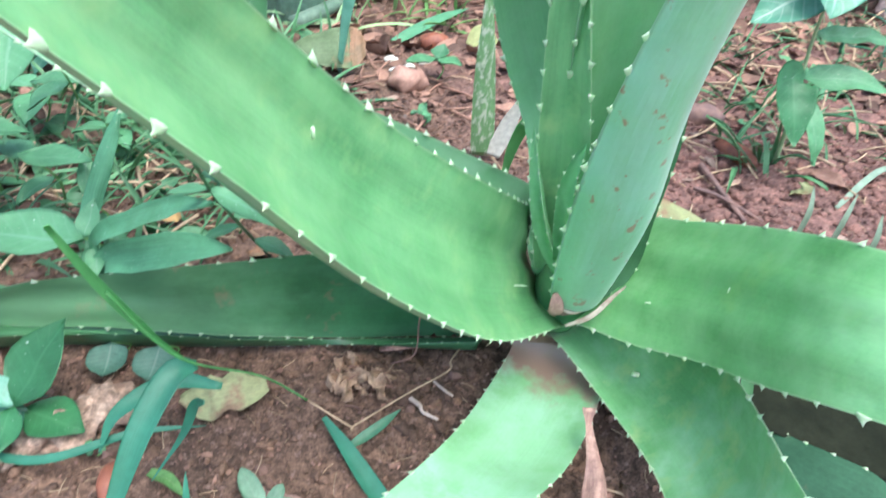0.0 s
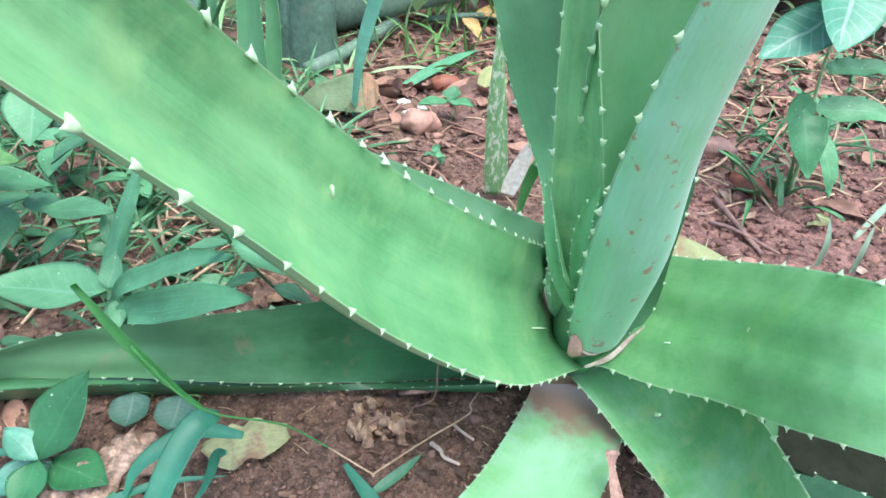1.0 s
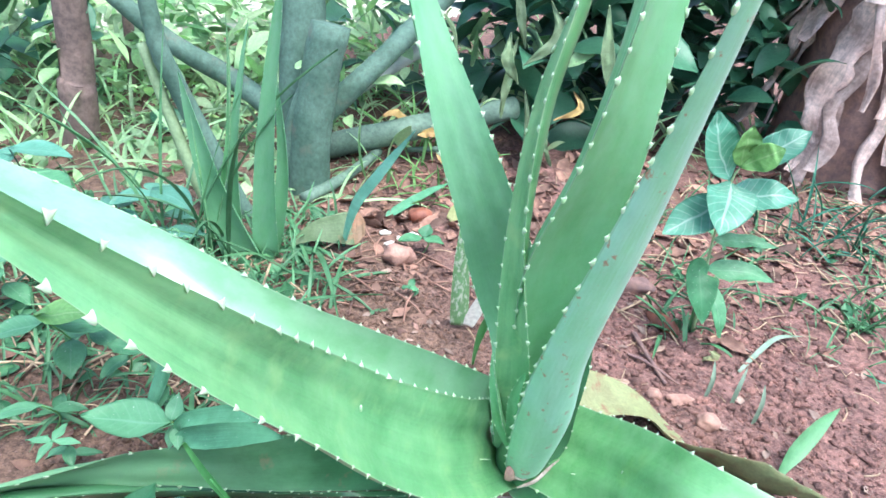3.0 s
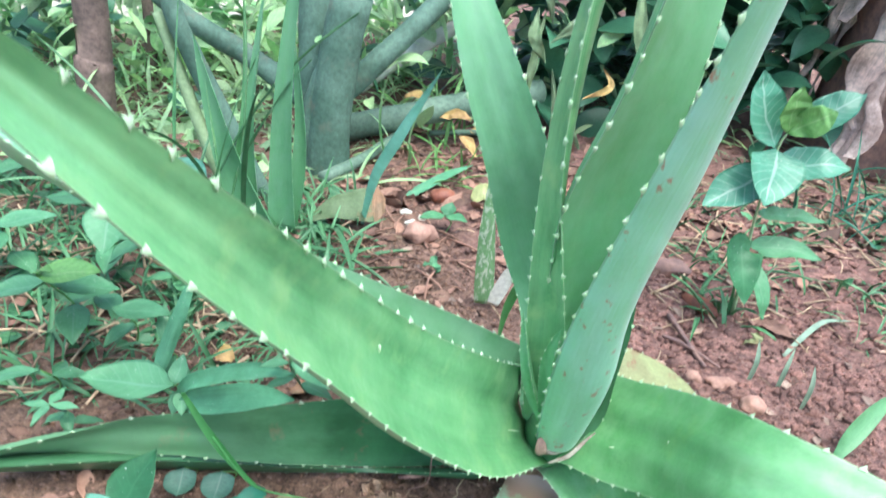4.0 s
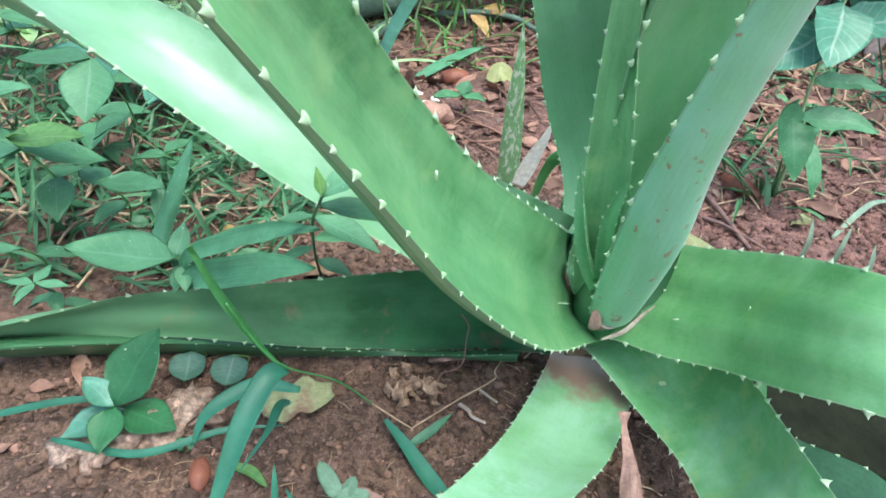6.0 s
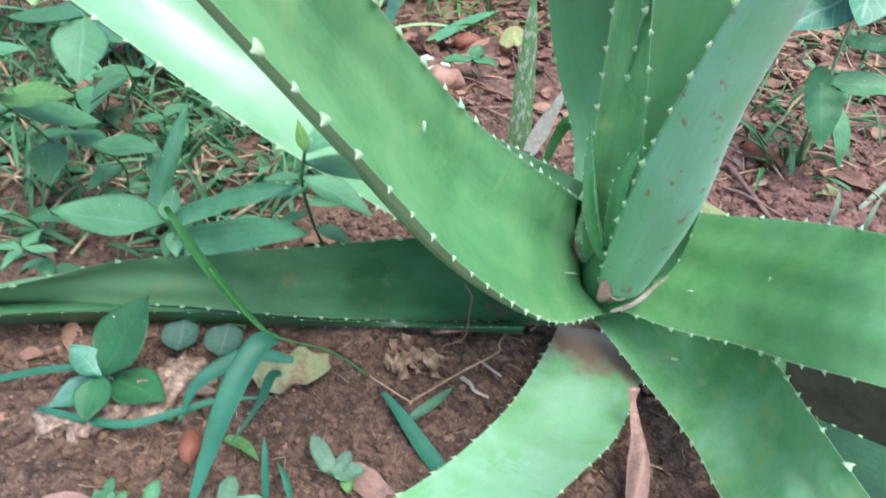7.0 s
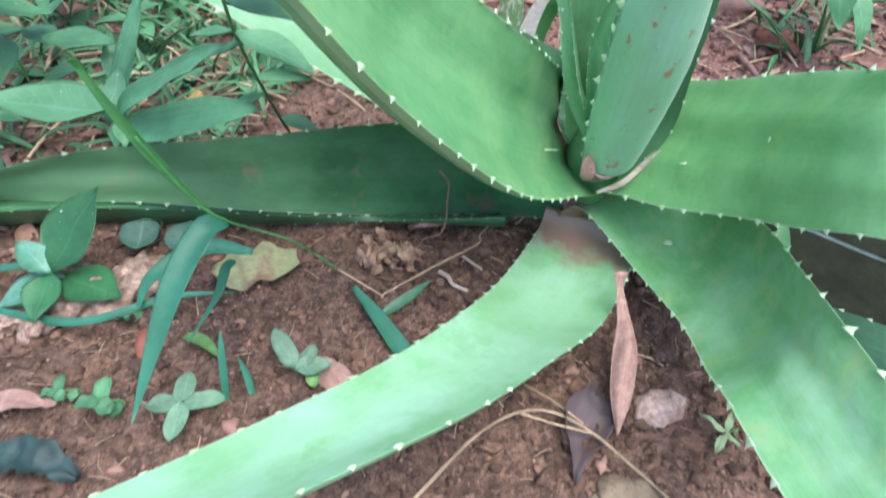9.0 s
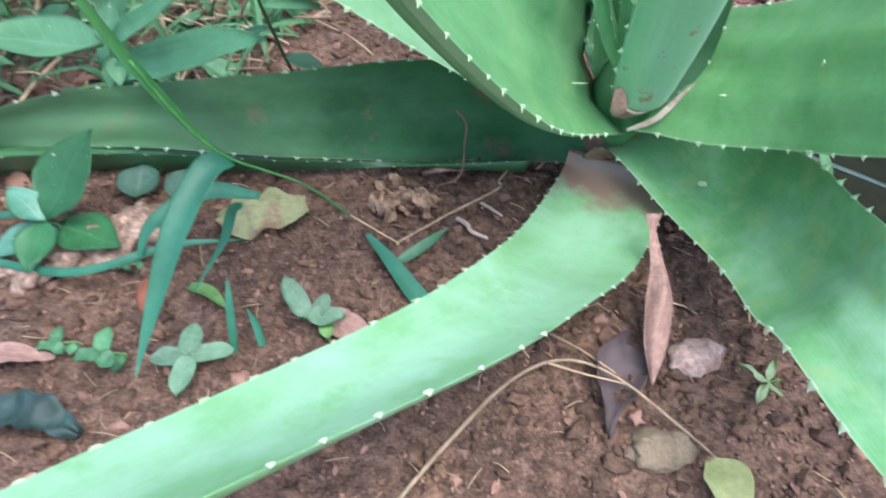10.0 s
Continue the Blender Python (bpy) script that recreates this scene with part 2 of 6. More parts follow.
# green darkened for the shade under the broad leaf; brown spots are stains
ALOE_DARK = material("aloe skin darkened as in shade", (0.04, 0.165, 0.06), (0.022, 0.1, 0.034), scale=11, rough=0.5, bump=0.15, bump_scale=380, fine=0.1, shine=0.3,
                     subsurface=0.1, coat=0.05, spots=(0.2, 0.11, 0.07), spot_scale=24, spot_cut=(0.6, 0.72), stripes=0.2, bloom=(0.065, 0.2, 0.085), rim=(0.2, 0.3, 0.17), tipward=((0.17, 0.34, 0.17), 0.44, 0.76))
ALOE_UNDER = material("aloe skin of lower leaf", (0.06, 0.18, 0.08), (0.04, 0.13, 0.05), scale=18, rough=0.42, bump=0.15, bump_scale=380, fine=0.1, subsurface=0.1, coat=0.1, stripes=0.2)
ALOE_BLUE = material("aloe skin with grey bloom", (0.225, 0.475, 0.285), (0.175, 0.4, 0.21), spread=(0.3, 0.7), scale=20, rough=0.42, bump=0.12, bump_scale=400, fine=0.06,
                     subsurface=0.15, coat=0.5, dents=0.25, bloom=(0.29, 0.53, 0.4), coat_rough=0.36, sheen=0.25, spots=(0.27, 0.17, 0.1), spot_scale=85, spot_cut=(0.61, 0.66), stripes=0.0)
ALOE_PALE = material("aloe skin pale", (0.24, 0.49, 0.27), (0.17, 0.4, 0.17), scale=20, rough=0.36, bump=0.12, bump_scale=420, fine=0.05,
                     subsurface=0.2, coat=0.4, dents=0.35, spots=(0.18, 0.41, 0.18), spot_scale=40, spot_cut=(0.55, 0.72), stripes=0.12, bloom=(0.32, 0.56, 0.4), withered=((0.26, 0.18, 0.13), 0.2))
ALOE_DEEP = material("aloe skin of low leaf", (0.17, 0.42, 0.18), (0.11, 0.31, 0.11), scale=20, spread=(0.3, 0.7), rough=0.38, bump=0.14, bump_scale=380, fine=0.08,
                     subsurface=0.15, coat=0.5, dents=0.4, spots=(0.24, 0.42, 0.17), spot_scale=44, spot_cut=(0.53, 0.68), stripes=0.2, bloom=(0.28, 0.51, 0.32), withered=((0.2, 0.14, 0.09), 0.17), rim=(0.42, 0.56, 0.36))
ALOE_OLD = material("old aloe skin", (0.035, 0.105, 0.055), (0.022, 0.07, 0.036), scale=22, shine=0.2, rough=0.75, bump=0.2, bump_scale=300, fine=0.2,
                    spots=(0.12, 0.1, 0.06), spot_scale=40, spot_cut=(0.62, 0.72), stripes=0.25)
ALOE_YELLOW = material("withered aloe skin", (0.27, 0.31, 0.14), (0.21, 0.22, 0.1), scale=25, rim=(0.2, 0.12, 0.07), rough=0.5, bump=0.2, bump_scale=300,
                       spots=(0.22, 0.13, 0.07), spot_scale=40, spot_cut=(0.56, 0.68), stripes=0.2)
ALOE_SPOT = material("spotted aloe skin", (0.25, 0.5, 0.21), (0.19, 0.42, 0.16), scale=30, rough=0.5, spots=(0.7, 0.8, 0.6), spot_scale=230, spot_cut=(0.5, 0.6), stripes=0.3, stretch=(1, 1, 0.28))
THORN = material("thorn", (0.48, 0.64, 0.42), (0.36, 0.54, 0.3), scale=400, rough=0.4, bump=0.05, subsurface=0.3)
HUSK = material("dry husk", (0.33, 0.2, 0.16), (0.42, 0.27, 0.21), scale=160, rough=0.7, bump=0.6, bump_scale=300, stripes=0.5, fine=0.4)
HUSK_DARK = material("grey-brown dead leaf", (0.28, 0.17, 0.13), (0.17, 0.11, 0.1), scale=60, rough=0.7, bump=0.5, bump_scale=200, stripes=0.4)
STRAW = material("straw", (0.5, 0.39, 0.25), (0.34, 0.25, 0.15), scale=90, rough=0.7, bump=0.3, bump_scale=300, vary=0.4)
LEAF_OLIVE = material("dull olive leaf", (0.13, 0.2, 0.09), (0.09, 0.15, 0.06), scale=40, rough=0.6, bump=0.3, bump_scale=240, fine=0.2, stripes=0.4, spots=(0.28, 0.16, 0.08), spot_scale=30, spot_cut=(0.6, 0.7))
LEAF_ORANGE = material("orange leaf end", (0.34, 0.19, 0.1), (0.22, 0.15, 0.08), scale=40, rough=0.6, bump=0.3, bump_scale=240, stripes=0.3)
LEAF_GREY = material("pale grey-green blade", (0.22, 0.32, 0.22), (0.16, 0.25, 0.17), scale=40, rough=0.5, stripes=0.4)
EARTH = material("pale dry earth", (0.46, 0.35, 0.27), (0.27, 0.18, 0.13), scale=80, rough=0.95, bump=1.0, bump_scale=260, fine=0.6, mottle=0.6)
LEAF_ROUND = material("grey-green seedling leaf", (0.095, 0.21, 0.155), (0.07, 0.17, 0.12), scale=60, rough=0.45, translucent=0.25, veins=(0.24, 0.36, 0.29))
BLADE = material("grass blade", (0.13, 0.33, 0.15), (0.085, 0.25, 0.1), scale=35, rough=0.42, bump=0.1, fine=0.1, stripes=0.35, translucent=0.25, vary=0.4)
BLADE_BROAD = material("broad blue-green grass leaf", (0.14, 0.41, 0.22), (0.1, 0.32, 0.16), scale=35, rough=0.5, bump=0.15, fine=0.1, stripes=0.5, translucent=0.25, vary=0.25, drops=(0.62, 0.76, 0.66))
BLADE_TEAL = material("blue-green grass blade", (0.05, 0.25, 0.15), (0.038, 0.19, 0.11), scale=35, rough=0.4, bump=0.1, fine=0.1, stripes=0.25, translucent=0.2, vary=0.25)
LEAF_SMALL = material("dusty seedling leaf", (0.19, 0.36, 0.23), (0.14, 0.29, 0.17), scale=80, rough=0.5, translucent=0.2, vary=0.3, veins=(0.27, 0.42, 0.3))
LEAF_SHALE = material("purplish grey dead leaf", (0.12, 0.09, 0.09), (0.07, 0.055, 0.055), scale=50, rough=0.6, bump=0.4, bump_scale=200, stripes=0.4)
PALE_BIT = material("bleached plant scraps", (0.36, 0.28, 0.22), (0.24, 0.16, 0.12), scale=60, rough=0.8, vary=0.5)
YELLOW_DRY = material("dry yellow leaf", (0.5, 0.36, 0.12), (0.4, 0.25, 0.1), scale=30, rough=0.6, stripes=0.3)
HANG = material("olive hanging leaf", (0.17, 0.27, 0.13), (0.12, 0.18, 0.09), scale=30, rough=0.6, stripes=0.5, vary=0.4)
# near-black colour for the sheet that imitates shade under the aloe
DEEP_SHADE = material("near-black of deep shade", (0.02, 0.024, 0.014), (0.011, 0.014, 0.008), scale=30, shine=0.1, rough=0.9, bump=0.5, bump_scale=200, fine=0.3)
LEAF = material("weed leaf", (0.12, 0.34, 0.16), (0.08, 0.26, 0.11), scale=35, rough=0.4, bump=0.3, bump_scale=260, fine=0.15, stripes=0.3, translucent=0.25, vary=0.35, veins=(0.19, 0.39, 0.24), drops=(0.62, 0.76, 0.66))
LEAF_TEAL = material("blue-green leaf", (0.13, 0.36, 0.25), (0.095, 0.29, 0.19), scale=35, rough=0.36, bump=0.2, bump_scale=260, fine=0.15, stripes=0.3, translucent=0.2, vary=0.3, veins=(0.22, 0.43, 0.33), drops=(0.62, 0.76, 0.66))
LEAF_LIME = material("young lime leaf", (0.2, 0.44, 0.13), (0.15, 0.36, 0.1), scale=40, rough=0.45, stripes=0.2, translucent=0.3, vary=0.2, veins=(0.38, 0.55, 0.28))
LEAF_DARK = material("dark shrub leaf", (0.07, 0.22, 0.12), (0.045, 0.16, 0.085), scale=20, rough=0.38, translucent=0.15, vary=0.6, stripes=0.2, veins=(0.12, 0.25, 0.15))
# base colour raised to imitate direct sun and haze on the far leaves
LEAF_FAR = material("far leaf paled as if sunlit", (0.56, 0.76, 0.44), (0.36, 0.62, 0.34), scale=6, rough=0.5, translucent=0.5, vary=0.4)
LEAF_DRY = material("yellowed dead leaf", (0.3, 0.33, 0.16), (0.25, 0.17, 0.1), scale=45, spread=(0.5, 0.62), rough=0.65, bump=0.4, bump_scale=260, stripes=0.5)
LITTER = material("leaf litter", (0.29, 0.18, 0.13), (0.17, 0.1, 0.075), scale=40, rough=0.8, bump=0.4, vary=0.8, stripes=0.3)
BARK_GREEN = material("grey-green bark", (0.11, 0.2, 0.145), (0.06, 0.125, 0.085), scale=16, rough=0.75, bump=0.5, bump_scale=120, fine=0.4,
                      spots=(0.13, 0.17, 0.12), spot_scale=18, spot_cut=(0.6, 0.7))
BARK_LOG = material("greyish green bark", (0.15, 0.24, 0.17), (0.09, 0.16, 0.11), scale=16, rough=0.7, bump=0.5, bump_scale=120, fine=0.4)
BARK_PALE = material("pale bark", (0.68, 0.72, 0.64), (0.45, 0.5, 0.44), scale=30, rough=0.75, bump=0.4, bump_scale=120)
BANANA_DRY = material("dry banana sheath", (0.66, 0.54, 0.47), (0.36, 0.26, 0.22), scale=12, rough=0.85, bump=0.8, bump_scale=90, fine=0.5, stripes=0.55, vary=0.45)
BARK_BROWN = material("dull brown bark", (0.2, 0.145, 0.12), (0.12, 0.09, 0.075), scale=25, rough=0.85, bump=0.7, bump_scale=110, fine=0.5)
# sunlight on the far open ground is put into this pale base colour
EARTH_SUNLIT = material("open earth paled as in sun", (0.77, 0.7, 0.6), (0.58, 0.5, 0.41), scale=5, rough=0.95, bump=0.5, bump_scale=120, fine=0.3)
MOSSY = material("mossy stone", (0.32, 0.25, 0.16), (0.2, 0.16, 0.1), scale=70, rough=0.9, bump=0.8, bump_scale=260, fine=0.5)
LEAF_LEMON = material("yellow-green fallen leaf", (0.5, 0.54, 0.24), (0.38, 0.45, 0.17), scale=40, rough=0.5, stripes=0.2, translucent=0.2)
TAN = material("crumpled tan dead leaf", (0.52, 0.36, 0.23), (0.3, 0.2, 0.13), scale=110, rough=0.75, bump=0.7, bump_scale=260, fine=0.5, stripes=0.5)
BLEACHED = material("bleached twig", (0.6, 0.52, 0.44), (0.42, 0.33, 0.26), scale=120, rough=0.8, bump=0.4, bump_scale=300)
PAPER = material("papery sheath", (0.52, 0.47, 0.38), (0.36, 0.27, 0.21), scale=160, rough=0.6, bump=0.4, bump_scale=300, stripes=0.4)
STALK = material("pale green stalk", (0.3, 0.42, 0.22), (0.22, 0.33, 0.16), scale=60, rough=0.5)
BLADE_THIN = material("thin bright grass blade", (0.2, 0.55, 0.2), (0.14, 0.44, 0.15), scale=35, rough=0.42, fine=0.1, stripes=0.3, translucent=0.5)
BLADE_SKY = material("pale blue-green grass blade", (0.42, 0.68, 0.58), (0.34, 0.58, 0.48), scale=35, rough=0.42, fine=0.1, stripes=0.2, translucent=0.75)
LEAF_DEEP = material("deep green weed leaf", (0.045, 0.2, 0.075), (0.03, 0.14, 0.05), scale=40, rough=0.42, bump=0.2, bump_scale=260, fine=0.1, translucent=0.25, vary=0.3, veins=(0.08, 0.26, 0.11), drops=(0.62, 0.76, 0.66))
LEAF_PALE = material("pale green weed leaf", (0.145, 0.38, 0.19), (0.105, 0.31, 0.145), scale=35, rough=0.5, bump=0.2, bump_scale=260, fine=0.1, translucent=0.25, vary=0.15, veins=(0.24, 0.46, 0.32), drops=(0.62, 0.76, 0.66))
LEAF_VEINED = material("blue-green leaf with pale veins", (0.1, 0.31, 0.2), (0.07, 0.24, 0.145), scale=35, rough=0.36, bump=0.2, bump_scale=260, fine=0.15, translucent=0.2, vary=0.3, veins=(0.5, 0.66, 0.56))
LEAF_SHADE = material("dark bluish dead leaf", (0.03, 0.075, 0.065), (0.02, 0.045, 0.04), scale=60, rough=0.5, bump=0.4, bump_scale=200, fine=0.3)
PETAL = material("whitish dry plant skin", (0.82, 0.84, 0.72), (0.66, 0.68, 0.56), scale=120, rough=0.6, bump=0.3)
POD = material("red-brown seed", (0.3, 0.11, 0.06), (0.2, 0.07, 0.045), scale=90, rough=0.5, bump=0.3, bump_scale=220)


# ---- builders ----
def part(name, bm, material, parent=None, label=""):
    me = bpy.data.meshes.new(name)
    bm.to_mesh(me)
    bm.free()
    me.materials.append(material)
    for p in me.polygons:
        p.use_smooth = True
    ob = new(name, me)
    ob.parent = parent
    if label:
        tagged(ob, label)
    return ob


def thing(name, place, label, category, group="", kind=""):
    ob = new(name)
    ob.matrix_basis = Matrix.Translation(place)
    ob.empty_display_size = 0.02
    return tagged(ob, label, category, group, kind)


def spline(points, n):
    p = [Vector(v) for v in points]
    p = [2 * p[0] - p[1], *p, 2 * p[-1] - p[-2]]
    out = []
    for k in range(n):
        u = k / (n - 1) * (len(p) - 3)
        i = min(int(u), len(p) - 4)
        f = u - i
        a, b, c, d = p[i:i + 4]
        out.append(0.5 * (2 * b + (c - a) * f + (2 * a - 5 * b + 4 * c - d) * f * f + (3 * b - a - 3 * c + d) * f ** 3))
    return out


def profile(values, n):
    return [v.x for v in spline([(v, 0, 0) for v in values], n)]


def blade(bm, path, sides, facing, channel=0.0, thick=0.0006, bulge=0.6, ripple=0.0, nu=8, seed=0, origin=(0, 0, 0), notch=0.0, flute=0.0):
    """A closed leaf from its midrib, the half-width vectors and the way that its upper face looks."""
    o = Vector(origin)
    n = len(path)
    uv = bm.loops.layers.uv.verify()
    top, low = [], []
    thick = thick if isinstance(thick, (list, tuple)) else [thick] * n
    last = Vector(facing)
    for i in range(n):
        t = (path[min(i + 1, n - 1)] - path[max(i - 1, 0)]).normalized()
        h = sides[i]
        w = h.length
        nrm = t.cross(h)
        nrm = nrm.normalized() if nrm.length > 1e-9 else last
        if nrm.dot(last) < 0:
            nrm = -nrm
        last = nrm
        a, b = [], []
        for j in range(nu + 1):
            u = -math.cos(math.pi * j / nu)
            q = 1 - u * u
            dip = flute * w * math.sin(2.7 * math.pi * u + 0.9 + seed + 0.25 * math.sin(i * 0.17 + seed))
            wob = 1 - notch * (0.5 + 0.5 * noise.noise(Vector((i * 0.45, seed + 3 * (u > 0), 1.7)))) * abs(u)
            c = path[i] + h * u * wob + nrm * (-channel * w * q + dip * q)
            if ripple:
                c += nrm * ripple * noise.noise(Vector((i * 0.35, u * 1.3, seed * 7.1)))
            a.append(bm.verts.new(c - o))
            b.append(bm.verts.new(c - nrm * (thick[i] * (q ** bulge) + 0.0002) - o))
        top.append(a)
        low.append(b)
    def quad(vs, uvs):
        f = bm.faces.new(vs)
        for l, c in zip(f.loops, uvs):
            l[uv].uv = c
    for i in range(n - 1):
        for j in range(nu):
            v0, v1 = 0.5 - 0.5 * math.cos(math.pi * j / nu), 0.5 - 0.5 * math.cos(math.pi * (j + 1) / nu)
            c = [(i / n, v0), ((i + 1) / n, v0), ((i + 1) / n, v1), (i / n, v1)]
            quad([top[i][j], top[i + 1][j], top[i + 1][j + 1], top[i][j + 1]], c)
            quad([low[i][j + 1], low[i + 1][j + 1], low[i + 1][j], low[i][j]], c)
        for j in (0, nu):
            quad([top[i][j], low[i][j], low[i + 1][j], top[i + 1][j]], [(i / n, 0)] * 4)
    for i in (0, n - 1):
        for j in range(nu):
            quad([top[i][j], top[i][j + 1], low[i][j + 1], low[i][j]], [(i / n, j / nu)] * 4)


def tube(bm, path, radii, seg=8, origin=(0, 0, 0), rough=0.0, seed=0):
    o = Vector(origin)
    uv = bm.loops.layers.uv.verify()
    rings = []
    n = len(path)
    ref = Vector((0.3, 0.2, 1)).normalized()
    for i in range(n):
        t = (path[min(i + 1, n - 1)] - path[max(i - 1, 0)]).normalized()
        if abs(t.dot(ref)) > 0.95:
            ref = Vector((1, 0.1, 0))
        x = (ref - t * ref.dot(t)).normalized()
        y = t.cross(x)
        ring = []
        for k in range(seg):
            a = 2 * math.pi * k / seg
            r = radii[i] * (1 + rough * noise.noise(Vector((math.cos(a) * 1.5, math.sin(a) * 1.5 + seed, i * 0.5))))
            ring.append(bm.verts.new(path[i] + (x * math.cos(a) + y * math.sin(a)) * r - o))
        rings.append(ring)
    for i in range(n - 1):
        for k in range(seg):
            f = bm.faces.new([rings[i][k], rings[i][(k + 1) % seg], rings[i + 1][(k + 1) % seg], rings[i + 1][k]])
            for l, c in zip(f.loops, ((k / seg, i / n), ((k + 1) / seg, i / n), ((k + 1) / seg, (i + 1) / n), (k / seg, (i + 1) / n))):
                l[uv].uv = (c[1], c[0])
    bm.faces.new(rings[0][::-1])
    bm.faces.new(rings[-1])


def lump(bm, centre, size, seed, rough=0.35, sub=2, turn=None):
    s = bmesh.ops.create_icosphere(bm, subdivisions=sub, radius=1.0)
    m = (turn or Matrix.Identity(3)) @ Matrix.Diagonal(size)
    for v in s["verts"]:
        d = v.co.normalized()
        v.co = Vector(centre) + m @ (d * (1 + rough * noise.noise(d * 1.7 + Vector((seed * 3.3, seed, 0))) + 0.4 * rough * noise.noise(d * 4.5 + Vector((0, seed, seed)))))


def ground_height(x, y):
    h = 0.011 * noise.noise(Vector((x * 3.1, y * 3.1, 0.3))) + 0.006 * noise.noise(Vector((x * 11, y * 11, 4.1)))
    h += 0.0035 * noise.noise(Vector((x * 38, y * 38, 7.7))) + 0.0022 * noise.noise(Vector((x * 85, y * 85, 2.2))) + 0.0022 * abs(noise.noise(Vector((x * 170, y * 170, 5.2))))
    clods = max(0.0, noise.noise(Vector((x * 26, y * 26, 9.4))) - 0.15)
    h += 0.008 * clods * min(1.0, max(0.0, (x - 0.18) * 4))
    return h - 0.004


def leaf_at(bm, base, azimuth, rise, length, width, droop=0.35, seed=0, origin=(0, 0, 0), shape="ovate", channel=0.22, roll=0.0, ripple=0.0026):
    """One leaf of a weed: grows from base towards the azimuth, and droops."""
    n = 9 if shape == "ovate" else 12
    az = radians(azimuth)
    out = Vector((math.cos(az), math.sin(az), 0))
    side = Vector((-math.sin(az), math.cos(az), 0))
    p = Vector(base)
    path, wid = [], []
    form = {"ovate": (0.08, 0.5, 0.86, 1.0, 0.97, 0.83, 0.6, 0.3, 0.03), "round": (0.1, 0.75, 0.98, 1.0, 1.0, 0.98, 0.85, 0.6, 0.1),
            "grass": (0.5, 0.75, 0.92, 1.0, 1.0, 0.97, 0.9, 0.8, 0.66, 0.48, 0.27, 0.04), "lance": (0.1, 0.4, 0.7, 0.92, 1.0, 0.95, 0.86, 0.72, 0.55, 0.38, 0.2, 0.03)}[shape]
    n = len(form)
    for i in range(n):
        a = radians(rise) - droop * math.pi * i / (n - 1)
        path.append(p.copy())
        p = p + (out * math.cos(a) + Vector((0, 0, math.sin(a)))) * (length / (n - 1))
        up = Vector((0, 0, 1)) * math.cos(a) - out * math.sin(a)
        wid.append((side * math.cos(roll) + up * math.sin(roll)) * (width * 0.5 * form[i]))
    up = Vector((0, 0, 1)) * math.cos(radians(rise)) - out * math.sin(radians(rise))
    blade(bm, path, wid, up * math.cos(roll) - side * math.sin(roll), channel=channel, thick=0.0005, ripple=ripple, nu=6, seed=seed, origin=origin)


# ---- ground ----
def build_ground():
    def axis(lo, hi, step, far):
        mid = list(np.arange(lo, hi, step))
        a, c, d = [], [], step
        while d < far * 0.3:
            d *= 1.025 if d < 0.012 else 1.25
            a.append((a[-1] if a else mid[0]) - d)
            c.append((c[-1] if c else mid[-1]) + d)
        return a[::-1] + mid + c
    xs, ys = axis(-0.28, 0.5, 0.0032, 150), axis(0.06, 0.72, 0.0032, 150)
    verts = [(x, y, ground_height(x, y)) for y in ys for x in xs]
    nx = len(xs)
    faces = [(j * nx + i, j * nx + i + 1, (j + 1) * nx + i + 1, (j + 1) * nx + i) for j in range(len(ys) - 1) for i in range(nx - 1)]
    me = bpy.data.meshes.new("ground")
    me.from_pydata(verts, [], faces)
    me.materials.append(SOIL)
    for p in me.polygons:
        p.use_smooth = True
    return tagged(new("ground", me), "bare reddish-brown garden soil with clods and litter", "ground", kind="structure")


build_ground()


def build_clearing():
    """The open ground behind the shrubs, its base colour paled to look sunlit."""
    n, rings = 120, 14
    verts, faces = [], []
    for i in range(n):
        c, d = math.cos(2 * math.pi * i / n), math.sin(2 * math.pi * i / n)
        reach = (abs(c) ** 3.2 + abs(d) ** 3.2) ** (-1 / 3.2)
        reach *= 1 + 0.07 * noise.noise(Vector((c * 2.2, d * 2.2, 2.0))) + 0.03 * noise.noise(Vector((c * 9.0, d * 9.0, 6.0)))
        for j in range(1, rings + 1):
            x, y = -1.55 + 1.85 * c * reach * j / rings, 3.8 + 1.8 * d * reach * j / rings
            verts.append((x, y, ground_height(x, y) + (0.02 if j < rings else -0.012)))
    for i in range(n):
        for j in range(rings - 1):
            p, q = i * rings + j, (i + 1) % n * rings + j
            faces.append((p, p + 1, q + 1, q))
    faces.append([i * rings for i in range(n)])
    me = bpy.data.meshes.new("clearing")
    me.from_pydata(verts, [], faces)
    me.materials.append(EARTH_SUNLIT)
    for p in me.polygons:
        p.use_smooth = True
    return tagged(new("clearing", me), "open ground behind the shrubs, coloured pale as if sunlit", "ground", kind="structure")


build_clearing()


# ---- the aloe ----
def make_thorn():
    bm = bmesh.new()
    tube(bm, spline([(0, 0, -0.0012), (0.0002, 0, 0.0006), (0.0008, 0, 0.002), (0.0016, 0, 0.0036)], 6), (0.0029, 0.0024, 0.0017, 0.001, 0.0005, 0.0001), seg=8)
    me = bpy.data.meshes.new("thorn")
    bm.to_mesh(me)
    bm.free()
    me.materials.append(THORN)
    for p in me.polygons:
        p.use_smooth = True
    return me


THORN_MESH = make_thorn()


